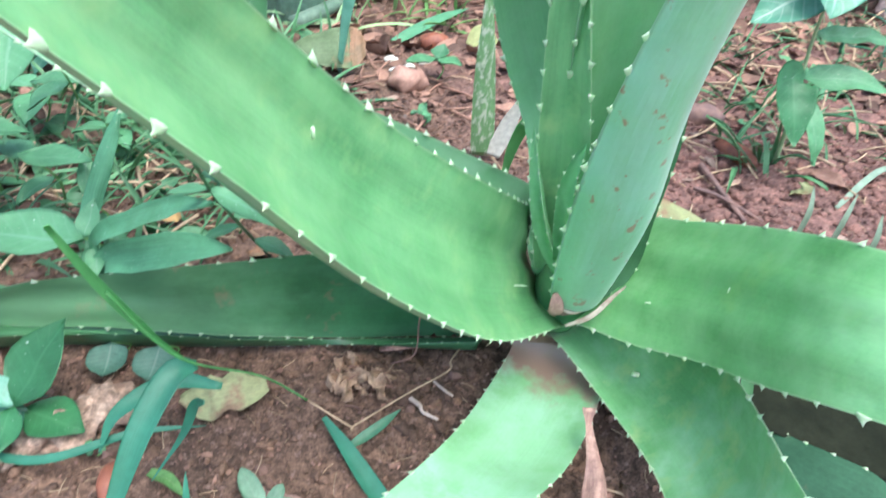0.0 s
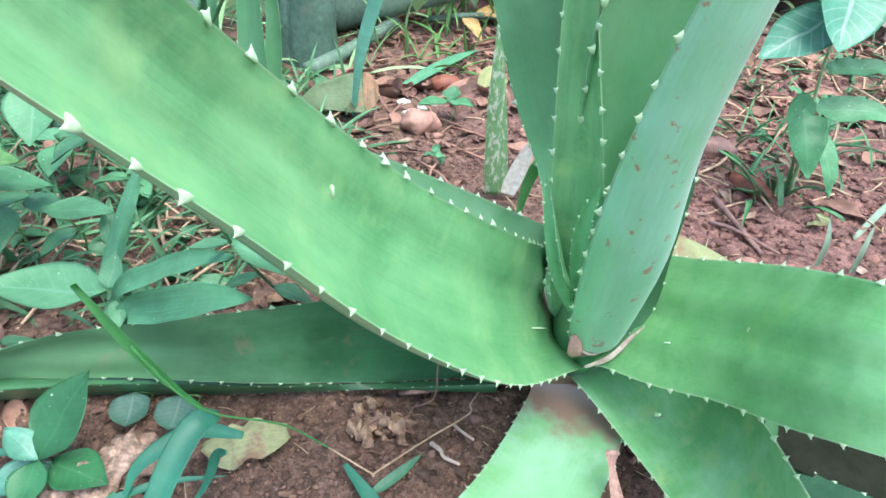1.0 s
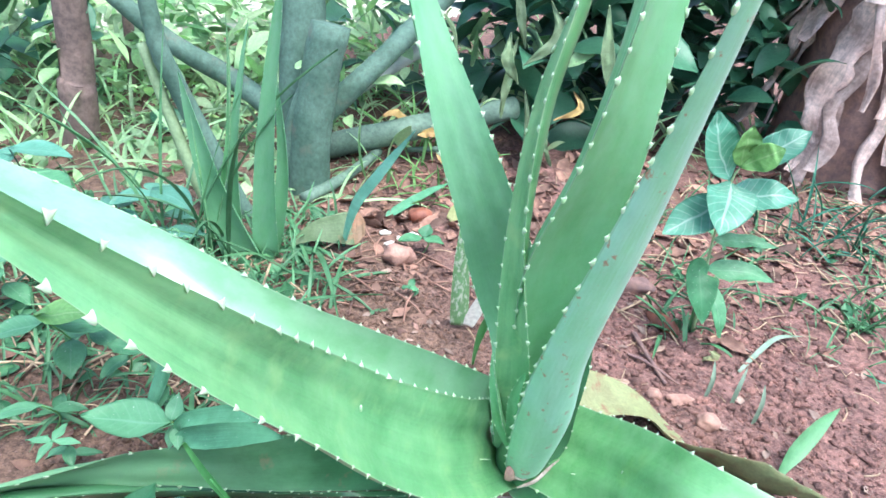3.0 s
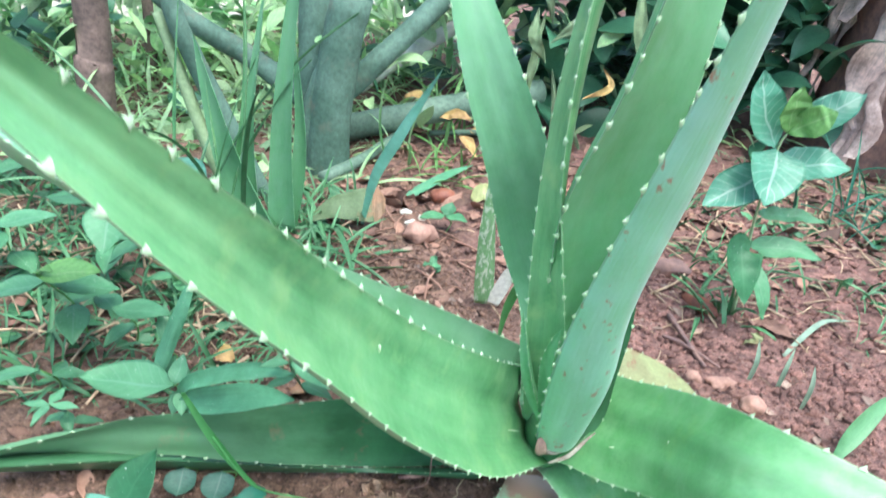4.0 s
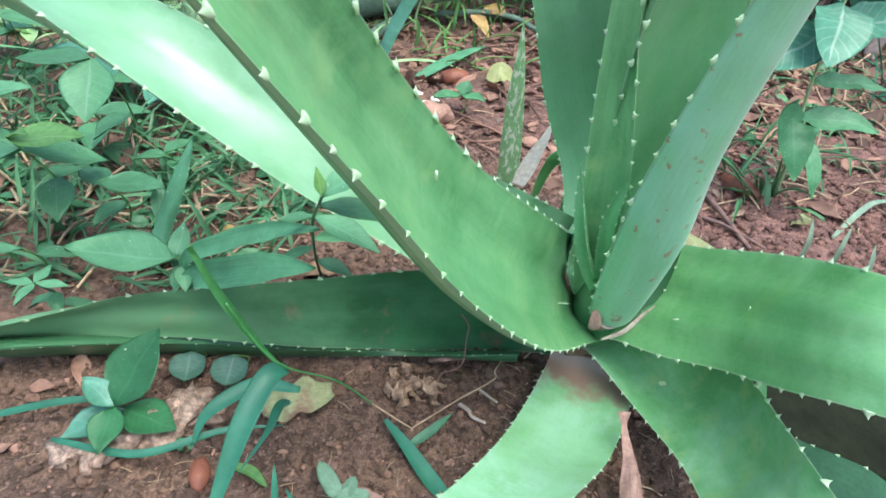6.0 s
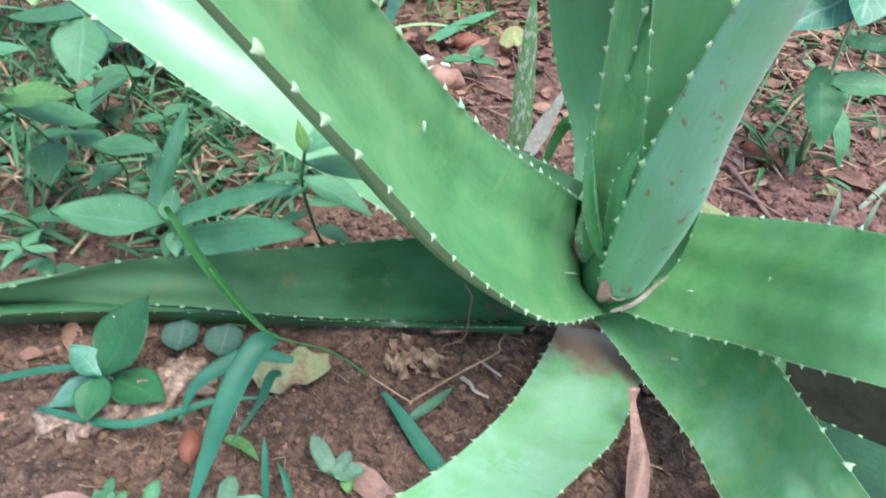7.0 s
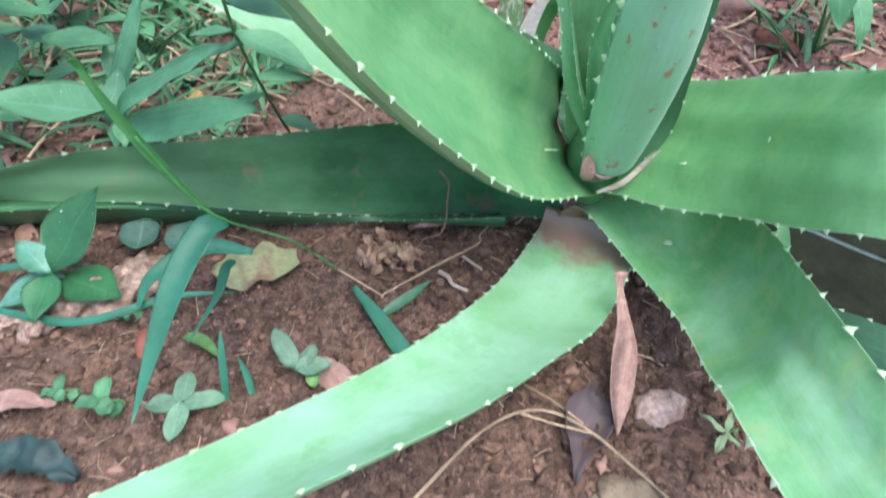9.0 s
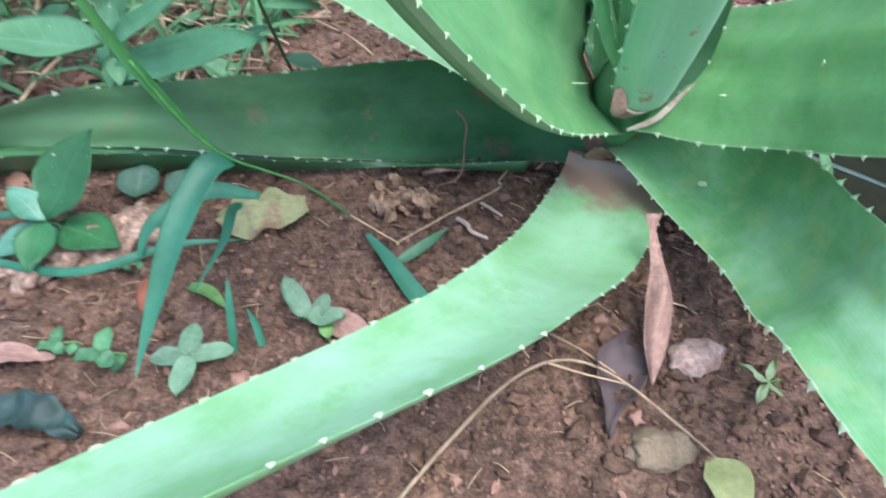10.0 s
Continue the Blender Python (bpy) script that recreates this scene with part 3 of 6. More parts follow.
def aloe_leaf(plant, label, skin, mid, half, facing, channel=0.25, thick=0.30, tip=0.12, thorn=1.0, pitch=(0.009, 0.021), rng=0, ripple=0.0, root=True, bulge=0.6, slim=1.0, flute=0.0):
    """A thick toothed leaf. mid and half: six stations from the base, and the vectors from the midrib to one edge; tip: the length of its end beyond them."""
    o = plant.matrix_basis.translation
    n = 40
    mid, half = [Vector(v) for v in mid], [Vector(v) * slim for v in half]
    if root == "cap":
        back = (mid[0] - mid[1]).normalized()
        mid, half = [mid[0] + back * 0.012, mid[0] + back * 0.007] + mid, [half[0] * 0.15, half[0] * 0.72] + half
    elif root:
        axis = Vector((0.1, 0.348, mid[0].z + (0.012 if mid[0].z < 0.05 else -0.012)))
        mid, half = [axis.lerp(mid[0], 0.15)] + mid, [half[0] * 0.8] + half
    run = (mid[-1] - mid[-2]).normalized()
    bend = run - (mid[-2] - mid[-3]).normalized()
    mid = mid + [mid[-1] + (run + bend * 0.3) * tip * 0.5, mid[-1] + (run + bend * 0.6) * tip]
    half = half + [half[-1] * 0.55, half[-1] * 0.04]
    path, sides = spline(mid, n), spline(half, n)
    body = [2 * thick * s.length for s in sides]
    bm = bmesh.new()
    blade(bm, path, sides, facing, channel=channel, thick=body, nu=20, origin=o, ripple=ripple, seed=rng, bulge=bulge, flute=flute)
    leaf = part("leaf", bm, skin, plant, label)
    r = random.Random(rng)
    total = sum((path[i + 1] - path[i]).length for i in range(n - 1))
    for sign in (1, -1):
        edge = [p + s * sign for p, s in zip(path, sides)]
        gone, goal = 0.0, 0.02 + r.uniform(0, 0.01)
        for i in range(n - 1):
            step = edge[i + 1] - edge[i]
            while goal < gone + step.length and goal < total * 0.97:
                f = (goal - gone) / max(step.length, 1e-6)
                place = edge[i].lerp(edge[i + 1], f)
                out = (sides[i] * sign).normalized()
                along = step.normalized()
                along = (along - out * along.dot(out)).normalized()
                big = thorn * (0.56 + 0.2 * min(1.0, goal / 0.2)) * r.uniform(0.65, 1.15)
                turn = Matrix((along, out.cross(along), out)).transposed().to_4x4()
                th = new("thorn", THORN_MESH)
                th.parent = leaf
                th.matrix_basis = Matrix.Translation(place - o) @ turn @ Matrix.Rotation(r.uniform(-0.2, 0.2), 4, "Y") @ Matrix.Diagonal((big * 1.3, big * 0.6, big, 1))
                goal += (pitch[0] + (pitch[1] - pitch[0]) * min(1.0, goal / 0.2)) * r.uniform(0.8, 1.2)
            gone += step.length
    return leaf


aloe = thing("aloe_plant", (0.1, 0.35, 0.0), "large green aloe with thick toothed leaves growing from soil", "succulent plant")
aloe_leaf(aloe, "broad bright green leaf arching up", ALOE,
          [(0.088, 0.352, 0.092), (0.045, 0.293, 0.138), (-0.009, 0.236, 0.208), (-0.051, 0.183, 0.283), (-0.086, 0.127, 0.356), (-0.129, 0.087, 0.427)],
          [(-0.011, 0.027, 0.027), (-0.002, 0.027, 0.031), (0.001, 0.025, 0.023), (0.004, 0.021, 0.013), (0.008, 0.016, 0.006), (0.009, 0.01, -0.002)],
          (1,-0.3,0.5), channel=0.32, flute=0.045, thick=0.3, tip=0.1, rng=1, root=False, bulge=0.36)
gloss_leaf = aloe_leaf(aloe, "broad green leaf with a shining upper face", ALOE_GLOSS,
          [(0.074, 0.375, 0.087), (0.009, 0.371, 0.120), (-0.057, 0.364, 0.158), (-0.131, 0.356, 0.203), (-0.216, 0.369, 0.251), (-0.317, 0.415, 0.278)],
          [(0.011, 0.032, 0.029), (0.012, 0.029, 0.029), (0.013, 0.024, 0.025), (0.012, 0.022, 0.018), (0.012, 0.024, 0.009), (0.008, 0.027, -0.005)],
          (0.3,-0.3,1), channel=0.36, flute=0.012, thick=0.28, tip=0.12, rng=2, root=False)
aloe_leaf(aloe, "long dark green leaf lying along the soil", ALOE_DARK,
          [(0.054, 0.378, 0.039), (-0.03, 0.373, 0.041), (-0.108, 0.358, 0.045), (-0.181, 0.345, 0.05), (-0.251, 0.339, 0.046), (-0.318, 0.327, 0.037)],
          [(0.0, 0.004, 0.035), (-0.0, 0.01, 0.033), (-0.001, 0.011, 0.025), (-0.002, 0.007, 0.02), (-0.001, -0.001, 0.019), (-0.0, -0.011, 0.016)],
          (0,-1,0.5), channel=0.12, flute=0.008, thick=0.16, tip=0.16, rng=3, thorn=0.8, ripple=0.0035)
aloe_leaf(aloe, "broad bright green leaf bending forwards", ALOE_RICH,
          [(0.125, 0.356, 0.089), (0.148, 0.321, 0.109), (0.166, 0.285, 0.133), (0.175, 0.246, 0.158), (0.187, 0.206, 0.182), (0.226, 0.172, 0.19)],
          [(0.022, 0.027, 0.024), (0.016, 0.026, 0.028), (0.011, 0.024, 0.029), (0.011, 0.022, 0.029), (0.011, 0.019, 0.026), (0.012, 0.017, 0.02)],
          (0,-0.5,1), channel=-0.14, flute=0.036, thick=0.28, tip=0.16, rng=4)
aloe_leaf(aloe, "pale green leaf spreading low over the soil", ALOE_PALE,
          [(0.099, 0.326, 0.022), (0.071, 0.268, 0.028), (0.039, 0.216, 0.054), (-0.001, 0.163, 0.08), (-0.059, 0.115, 0.095), (-0.122, 0.068, 0.107)],
          [(-0.03, 0.016, -0.004), (-0.03, 0.016, -0.001), (-0.025, 0.015, -0.002), (-0.022, 0.016, -0.007), (-0.019, 0.017, -0.011), (-0.017, 0.019, -0.016)],
          (0,0,1), channel=0.2, thick=0.14, tip=0.12, rng=5, thorn=0.8)
aloe_leaf(aloe, "dark green leaf spreading low over the soil", ALOE_DEEP,
          [(0.124, 0.35, 0.059), (0.148, 0.302, 0.056), (0.157, 0.25, 0.071), (0.154, 0.204, 0.086), (0.145, 0.164, 0.109), (0.149, 0.108, 0.118)],
          [(-0.029, -0.01, -0.017), (-0.023, -0.011, -0.023), (-0.019, -0.013, -0.026), (-0.018, -0.012, -0.025), (-0.018, -0.009, -0.02), (-0.02, -0.007, -0.014)],
          (-0.5,-0.3,1), channel=0.28, flute=0.03, thick=0.28, tip=0.16, rng=6)
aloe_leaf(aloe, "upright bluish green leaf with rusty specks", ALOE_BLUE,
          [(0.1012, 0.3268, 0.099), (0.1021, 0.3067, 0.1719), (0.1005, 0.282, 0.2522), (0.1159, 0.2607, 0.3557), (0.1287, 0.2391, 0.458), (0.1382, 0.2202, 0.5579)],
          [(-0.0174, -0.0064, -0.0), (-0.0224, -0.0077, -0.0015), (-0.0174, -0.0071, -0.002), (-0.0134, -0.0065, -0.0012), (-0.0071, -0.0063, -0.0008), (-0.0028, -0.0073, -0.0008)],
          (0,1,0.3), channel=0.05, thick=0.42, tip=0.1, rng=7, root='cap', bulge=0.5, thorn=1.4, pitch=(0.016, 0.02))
aloe_leaf(aloe, "upright broad green leaf", ALOE_UP,
          [(0.107, 0.374, 0.11), (0.107, 0.352, 0.202), (0.1015, 0.33, 0.291), (0.114, 0.311, 0.374), (0.122, 0.307, 0.451), (0.131, 0.318, 0.525)],
          [(-0.033, -0.008, -0.003), (-0.031, -0.008, -0.001), (-0.029, -0.009, 0.001), (-0.024, -0.011, 0.003), (-0.019, -0.014, 0.003), (-0.015, -0.016, 0.004)],
          (0,-1,0.3), channel=0.2, flute=0.02, thick=0.3, tip=0.12, rng=8, thorn=1.2, root=True)
aloe_leaf(aloe, "slender young upright green leaf", ALOE,
          [(0.092, 0.341, 0.105), (0.075, 0.334, 0.211), (0.063, 0.333, 0.313), (0.065, 0.334, 0.411), (0.079, 0.33, 0.492), (0.078, 0.33, 0.573)],
          [(-0.017, 0.004, -0.002), (-0.012, 0.007, -0.002), (-0.005, 0.01, -0.0), (-0.001, 0.011, 0.001), (0.002, 0.009, 0.001), (0.003, 0.006, 0.0)],
          (0.5,-1,0), channel=0.3, thick=0.3, tip=0.06, rng=9, root=True, pitch=(0.014, 0.02), thorn=1.0)
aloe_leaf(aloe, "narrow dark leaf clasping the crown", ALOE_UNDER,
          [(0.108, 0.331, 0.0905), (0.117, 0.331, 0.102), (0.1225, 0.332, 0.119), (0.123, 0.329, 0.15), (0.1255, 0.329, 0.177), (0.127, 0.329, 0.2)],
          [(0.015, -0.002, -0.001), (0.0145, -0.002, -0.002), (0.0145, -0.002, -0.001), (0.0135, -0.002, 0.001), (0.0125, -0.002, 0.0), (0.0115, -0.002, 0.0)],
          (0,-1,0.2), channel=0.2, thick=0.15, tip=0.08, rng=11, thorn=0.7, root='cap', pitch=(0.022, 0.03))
aloe_leaf(aloe, "withered yellow leaf with brown edges", ALOE_YELLOW,
          [(0.131, 0.4, 0.072), (0.193, 0.472, 0.051), (0.262, 0.495, 0.024), (0.304, 0.46, 0.007), (0.341, 0.427, 0.01), (0.373, 0.393, 0.021)],
          [(-0.019, 0.025, 0.02), (-0.01, 0.029, 0.011), (0.001, 0.027, -0.001), (0.008, 0.018, -0.012), (0.011, 0.01, -0.019), (0.013, 0.003, -0.023)],
          (0,-0.5,1), channel=0.1, thick=0.1, tip=0.06, rng=12, root=False, thorn=0.5, ripple=0.004)
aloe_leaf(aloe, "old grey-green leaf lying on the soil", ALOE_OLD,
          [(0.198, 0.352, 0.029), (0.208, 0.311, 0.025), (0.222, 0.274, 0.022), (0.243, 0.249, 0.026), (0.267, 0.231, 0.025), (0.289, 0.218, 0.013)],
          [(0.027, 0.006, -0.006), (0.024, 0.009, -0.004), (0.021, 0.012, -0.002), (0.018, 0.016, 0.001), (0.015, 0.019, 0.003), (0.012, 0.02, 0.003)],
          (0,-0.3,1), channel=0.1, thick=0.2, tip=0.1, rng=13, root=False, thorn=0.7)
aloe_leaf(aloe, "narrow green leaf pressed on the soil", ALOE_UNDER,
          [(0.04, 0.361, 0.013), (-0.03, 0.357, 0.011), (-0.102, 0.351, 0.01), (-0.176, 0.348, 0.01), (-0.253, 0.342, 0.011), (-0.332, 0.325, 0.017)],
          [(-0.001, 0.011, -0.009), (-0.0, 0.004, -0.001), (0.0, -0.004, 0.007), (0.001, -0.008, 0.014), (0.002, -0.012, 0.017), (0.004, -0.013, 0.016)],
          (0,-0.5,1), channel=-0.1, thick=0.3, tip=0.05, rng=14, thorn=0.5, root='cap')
aloe_leaf(aloe, "upright grey-green leaf", ALOE_GREY,
          [(0.107, 0.39, 0.085), (0.108, 0.434, 0.138), (0.083, 0.444, 0.204), (0.055, 0.435, 0.277), (0.024, 0.45, 0.349), (-0.005, 0.473, 0.421)],
          [(-0.028, 0.015, -0.012), (-0.029, 0.014, -0.013), (-0.03, 0.011, -0.013), (-0.025, 0.006, -0.01), (-0.021, -0.001, -0.006), (-0.013, -0.009, 0.0)],
          (0,-1,0.3), channel=0.2, flute=0.02, thick=0.3, tip=0.14, rng=10, root=False)
# the stem under the rosette; a dark lump added as shade between leaf bases
bm = bmesh.new()
tube(bm, spline([(0.1, 0.365, -0.02), (0.1, 0.365, 0.02), (0.101, 0.36, 0.05), (0.102, 0.356, 0.085)], 10), [0.014, 0.014, 0.015, 0.015, 0.015, 0.015, 0.014, 0.012, 0.01, 0.005], seg=16, origin=aloe.location, rough=0.2)
part("stem", bm, HUSK_DARK, aloe, "short brown stem with dry leaf bases")
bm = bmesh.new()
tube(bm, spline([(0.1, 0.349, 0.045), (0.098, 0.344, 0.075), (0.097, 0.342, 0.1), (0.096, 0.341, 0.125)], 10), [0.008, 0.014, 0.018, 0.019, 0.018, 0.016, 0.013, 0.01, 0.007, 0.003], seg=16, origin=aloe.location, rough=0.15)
part("heart", bm, ALOE_DARK, aloe, "dark lump added as the shade between the leaf bases")


# ---- background ----
def stems(name, label, category, skin, runs, radii, place):
    t = thing(name, place, label, category)
    for k, (run, (r0, r1)) in enumerate(zip(runs, radii)):
        bm = bmesh.new()
        n = 14
        tube(bm, spline(run, n), [r0 + (r1 - r0) * i / (n - 1) for i in range(n)], seg=14, origin=place, rough=0.12, seed=k)
        part("trunk" if k == 0 else "branch", bm, skin, t)
    return t


stems("shrub", "dark green shrub with thick trunk, broken stub and leaning branches", "shrub", BARK_GREEN,
      [[(-0.215, 1.13, -0.06), (-0.215, 1.13, 0.06), (-0.216, 1.14, 0.16), (-0.222, 1.18, 0.4), (-0.23, 1.25, 1.3)],
       [(-0.19, 1.12, 0.1), (-0.135, 1.13, 0.155), (-0.014, 1.2, 0.273), (0.2, 1.33, 0.5)],
       [(-0.265, 0.93, -0.03), (-0.312, 0.95, 0.054), (-0.376, 0.95, 0.204), (-0.404, 0.95, 0.303), (-0.43, 0.98, 0.6)],
       [(-0.22, 1.13, 0.08), (-0.346, 1.2, 0.137), (-0.49, 1.2, 0.221), (-0.75, 1.25, 0.42)],
       [(-0.191, 1.05, -0.03), (-0.19, 1.052, 0.06), (-0.178, 1.065, 0.17), (-0.158, 1.08, 0.285)],
       [(-0.22, 1.06, -0.02), (-0.222, 1.06, 0.07), (-0.21, 1.065, 0.14), (-0.195, 1.08, 0.19)]],
      [(0.046, 0.038), (0.022, 0.017), (0.018, 0.012), (0.022, 0.016), (0.037, 0.033), (0.022, 0.012)], (-0.205, 1.11, 0))
stems("stalk", "pale green leaning stalk among the weeds", "stalk", STALK, [[(-0.325, 0.93, -0.01), (-0.355, 0.94, 0.05), (-0.39, 0.95, 0.15), (-0.425, 0.96, 0.26)]], [(0.012, 0.008)], (-0.325, 0.93, 0))
stems("log", "grey-green cut log lying on the soil", "log", BARK_LOG, [[(-0.185, 1.19, 0.024), (-0.06, 1.21, 0.055), (0.2, 1.3, 0.1)]], [(0.026, 0.024)], (-0.185, 1.21, 0))
stems("log", "pale peeled stick leaning behind the log", "log", BARK_PALE, [[(-0.18, 1.4, 0.05), (-0.1, 1.45, 0.1), (0.02, 1.5, 0.17)]], [(0.02, 0.016)], (-0.18, 1.4, 0))
stems("log", "dead grey-green branch lying on the soil", "branch", BARK_LOG, [[(-0.19, 0.985, 0.008), (-0.13, 1.07, 0.016), (-0.075, 1.2, 0.02)]], [(0.011, 0.009)], (-0.19, 0.985, 0))
stems("tree", "dull brown tree trunk behind the weeds", "tree", BARK_BROWN, [[(-0.65, 1.19, -0.05), (-0.645, 1.195, 0.1), (-0.636, 1.2, 0.25), (-0.62, 1.22, 1.4)]], [(0.036, 0.026)], (-0.65, 1.19, 0))
stems("tree", "thin dull brown sapling behind the weeds", "tree", BARK_BROWN, [[(-0.66, 1.5, -0.02), (-0.655, 1.5, 0.15), (-0.65, 1.52, 0.9)]], [(0.014, 0.01)], (-0.66, 1.5, 0))


def banana():
    place = Vector((0.98, 1.38, 0))
    t = thing("banana_plant", place, "banana stem wrapped in dry brown hanging sheaths", "banana plant")
    bm = bmesh.new()
    tube(bm, spline([place + Vector(v) for v in ((0, 0, -0.05), (0, 0, 0.3), (0.02, 0.02, 0.9), (0.04, 0.03, 1.8))], 16), [0.17 - 0.004 * i for i in range(16)], seg=24, origin=place, rough=0.08)
    part("pseudostem", bm, HUSK_DARK, t, "dark brown fibrous stem")
    r = random.Random(5)
    for k in range(38):
        a = r.uniform(math.pi * 0.75, math.pi * 1.9)
        out = Vector((math.cos(a), math.sin(a), 0))
        side = Vector((-out.y, out.x, 0))
        z0, ln, w = (r.uniform(0.25, 0.9), r.uniform(0.25, 0.6), r.uniform(0.015, 0.04)) if k > 22 else (r.uniform(0.3, 0.8), r.uniform(0.2, 0.42), r.uniform(0.04, 0.075))
        pts = [place + out * (0.165 + 0.025 * math.sin(i * 0.8 + k) * (i / 6) + 0.06 * (i / 6) ** 2) + side * r.uniform(-0.02, 0.02) + Vector((0, 0, max(0.0, z0 - ln * i / 6))) for i in range(7)]
        path = spline(pts, 16)
        wid = [(side * math.cos(0.3 * math.sin(i * 0.5 + k)) + out * math.sin(0.3 * math.sin(i * 0.5 + k))) * w * v for i, v in enumerate(profile((0.7, 1, 0.75, 0.9, 0.6, 0.8, 0.45), 16))]
        bm = bmesh.new()
        blade(bm, path, wid, out, channel=-0.15, thick=0.0015, ripple=0.012, nu=8, seed=k, origin=place, notch=0.85)
        part("sheath", bm, BANANA_DRY, t)


banana()


def leaf_mass(name, label, category, skin, count, place, size, leaf, seed, kind="stuff", shape="ovate", rise=(-30, 60)):
    """Very many leaves in one mesh: far or dense foliage."""
    r = random.Random(seed)
    bm = bmesh.new()
    protos = []
    for k in range(3):
        b = bmesh.new()
        leaf_at(b, (0, 0, 0), 0, 20, 1.0, 0.5 if shape == "ovate" else 0.12, droop=0.2 + 0.15 * k, seed=k, shape=shape, ripple=0.02)
        b.verts.index_update()
        protos.append(([v.co.copy() for v in b.verts], [[v.index for v in f.verts] for f in b.faces]))
        b.free()
    verts, faces = [], []
    for k in range(count):
        co, fs = protos[k % 3]
        p = Vector(place) + Vector([r.gauss(0, 0.5) * s for s in size])
        p.z = abs(p.z) + 0.02
        s = r.uniform(*leaf)
        m = Matrix.Translation(p) @ Euler((r.uniform(-0.6, 0.6), -radians(r.uniform(*rise)), r.uniform(0, 6.28))).to_matrix().to_4x4() @ Matrix.Scale(s, 4)
        b0 = len(verts)
        verts += [m @ c for c in co]
        faces += [[b0 + i for i in f] for f in fs]
    bm.free()
    me = bpy.data.meshes.new(name)
    me.from_pydata([tuple(v) for v in verts], [], faces)
    me.materials.append(skin)
    for p in me.polygons:
        p.use_smooth = True
    return tagged(new(name, me), label, category, kind=kind)


leaf_mass("bush_foliage", "dense dark green shrub leaves in shade", "foliage", LEAF_DARK, 480, (0.36, 1.55, 0.36), (0.36, 0.25, 0.6), (0.09, 0.19), 3)
leaf_mass("bush_foliage", "dark green leaves beside the banana stem", "foliage", LEAF_DARK, 330, (0.66, 1.75, 0.36), (0.34, 0.2, 0.6), (0.09, 0.17), 13)
leaf_mass("bush_foliage", "dark green leaves in the gap beside the banana stem", "foliage", LEAF_DARK, 150, (0.76, 1.5, 0.2), (0.14, 0.16, 0.5), (0.07, 0.13), 33)
leaf_mass("bush_foliage", "broad dark leaves beside the brown trunk", "foliage", LEAF_DARK, 60, (-0.86, 1.32, 0.16), (0.24, 0.2, 0.16), (0.08, 0.14), 34)
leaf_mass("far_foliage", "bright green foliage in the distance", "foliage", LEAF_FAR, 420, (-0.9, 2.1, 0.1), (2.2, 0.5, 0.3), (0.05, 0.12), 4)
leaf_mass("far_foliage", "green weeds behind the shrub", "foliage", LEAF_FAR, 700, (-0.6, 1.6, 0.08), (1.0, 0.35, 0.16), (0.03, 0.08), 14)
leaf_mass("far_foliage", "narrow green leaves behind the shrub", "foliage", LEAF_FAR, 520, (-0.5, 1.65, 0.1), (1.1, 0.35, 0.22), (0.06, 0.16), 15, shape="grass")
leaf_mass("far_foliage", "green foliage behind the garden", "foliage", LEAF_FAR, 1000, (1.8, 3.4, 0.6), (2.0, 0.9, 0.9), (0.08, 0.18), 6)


# ---- small plants ----
def gz(x, y, up=0.0):
    return Vector((x, y, ground_height(x, y) + up))


def weed(name, label, base, stem_top, leaves, skin=None, stem_r=0.0016, category="weed", shape="ovate", stem_bend=0.01, group=""):
    """leaves: (height share, azimuth, rise, length, width, droop)."""
    skin = skin or LEAF
    b = gz(*base)
    t = thing(name, b, label, category, group)
    top = Vector(stem_top)
    midp = b.lerp(top, 0.5) + Vector((stem_bend, stem_bend * 0.5, 0))
    run = spline([b - Vector((0, 0, 0.004)), midp, top], 10)
    bm = bmesh.new()
    tube(bm, run, [stem_r * (1 - 0.04 * i) for i in range(10)], seg=7, origin=b)
    part("stem", bm, LEAF_LIME if stem_r < 0.0013 else BARK_GREEN, t)
    for k, row in enumerate(leaves):
        h, az, rise, ln, w, droop = row[:6]
        p = run[min(9, int(h * 9))]
        bm = bmesh.new()
        leaf_at(bm, p, az, rise, ln, w, droop, seed=k + hash_name(name), origin=b, shape=shape)
        part("leaf", bm, row[6] if len(row) > 6 else skin, t)
    return t


def hash_name(s):
    return sum(ord(c) for c in s) % 17


def strip_thing(name, label, category, skin, pts, width, facing=(0, 0, 1), form=(0.6, 0.95, 1, 0.9, 0.6, 0.05), channel=0.25, thick=0.0006, ripple=0.0, side=None, n=18, notch=0.0, part_name="blade", group=""):
    base = Vector(pts[0])
    t = thing(name, base, label, category, group)
    path = spline(pts, n)
    wid = profile(form, n)
    sides = []
    for i in range(n):
        tg = (path[min(i + 1, n - 1)] - path[max(i - 1, 0)]).normalized()
        s = Vector(side) if side else tg.cross(Vector(facing))
        s = (s - tg * s.dot(tg)).normalized()
        sides.append(s * width * 0.5 * max(wid[i], 0.02))
    bm = bmesh.new()
    blade(bm, path, sides, facing, channel=channel, thick=thick, ripple=ripple, seed=hash_name(label), origin=base, nu=8, notch=notch)
    part(part_name, bm, skin, t)
    return t


def twig_thing(name, label, skin, pts, r0, r1, category="twig", n=22, rough=0.25):
    base = Vector(pts[0])
    t = thing(name, base, label, category)
    bm = bmesh.new()
    tube(bm, spline(pts, n), [r0 + (r1 - r0) * i / (n - 1) for i in range(n)], seg=7, origin=base, rough=rough)
    part("twig", bm, skin, t)
    return t


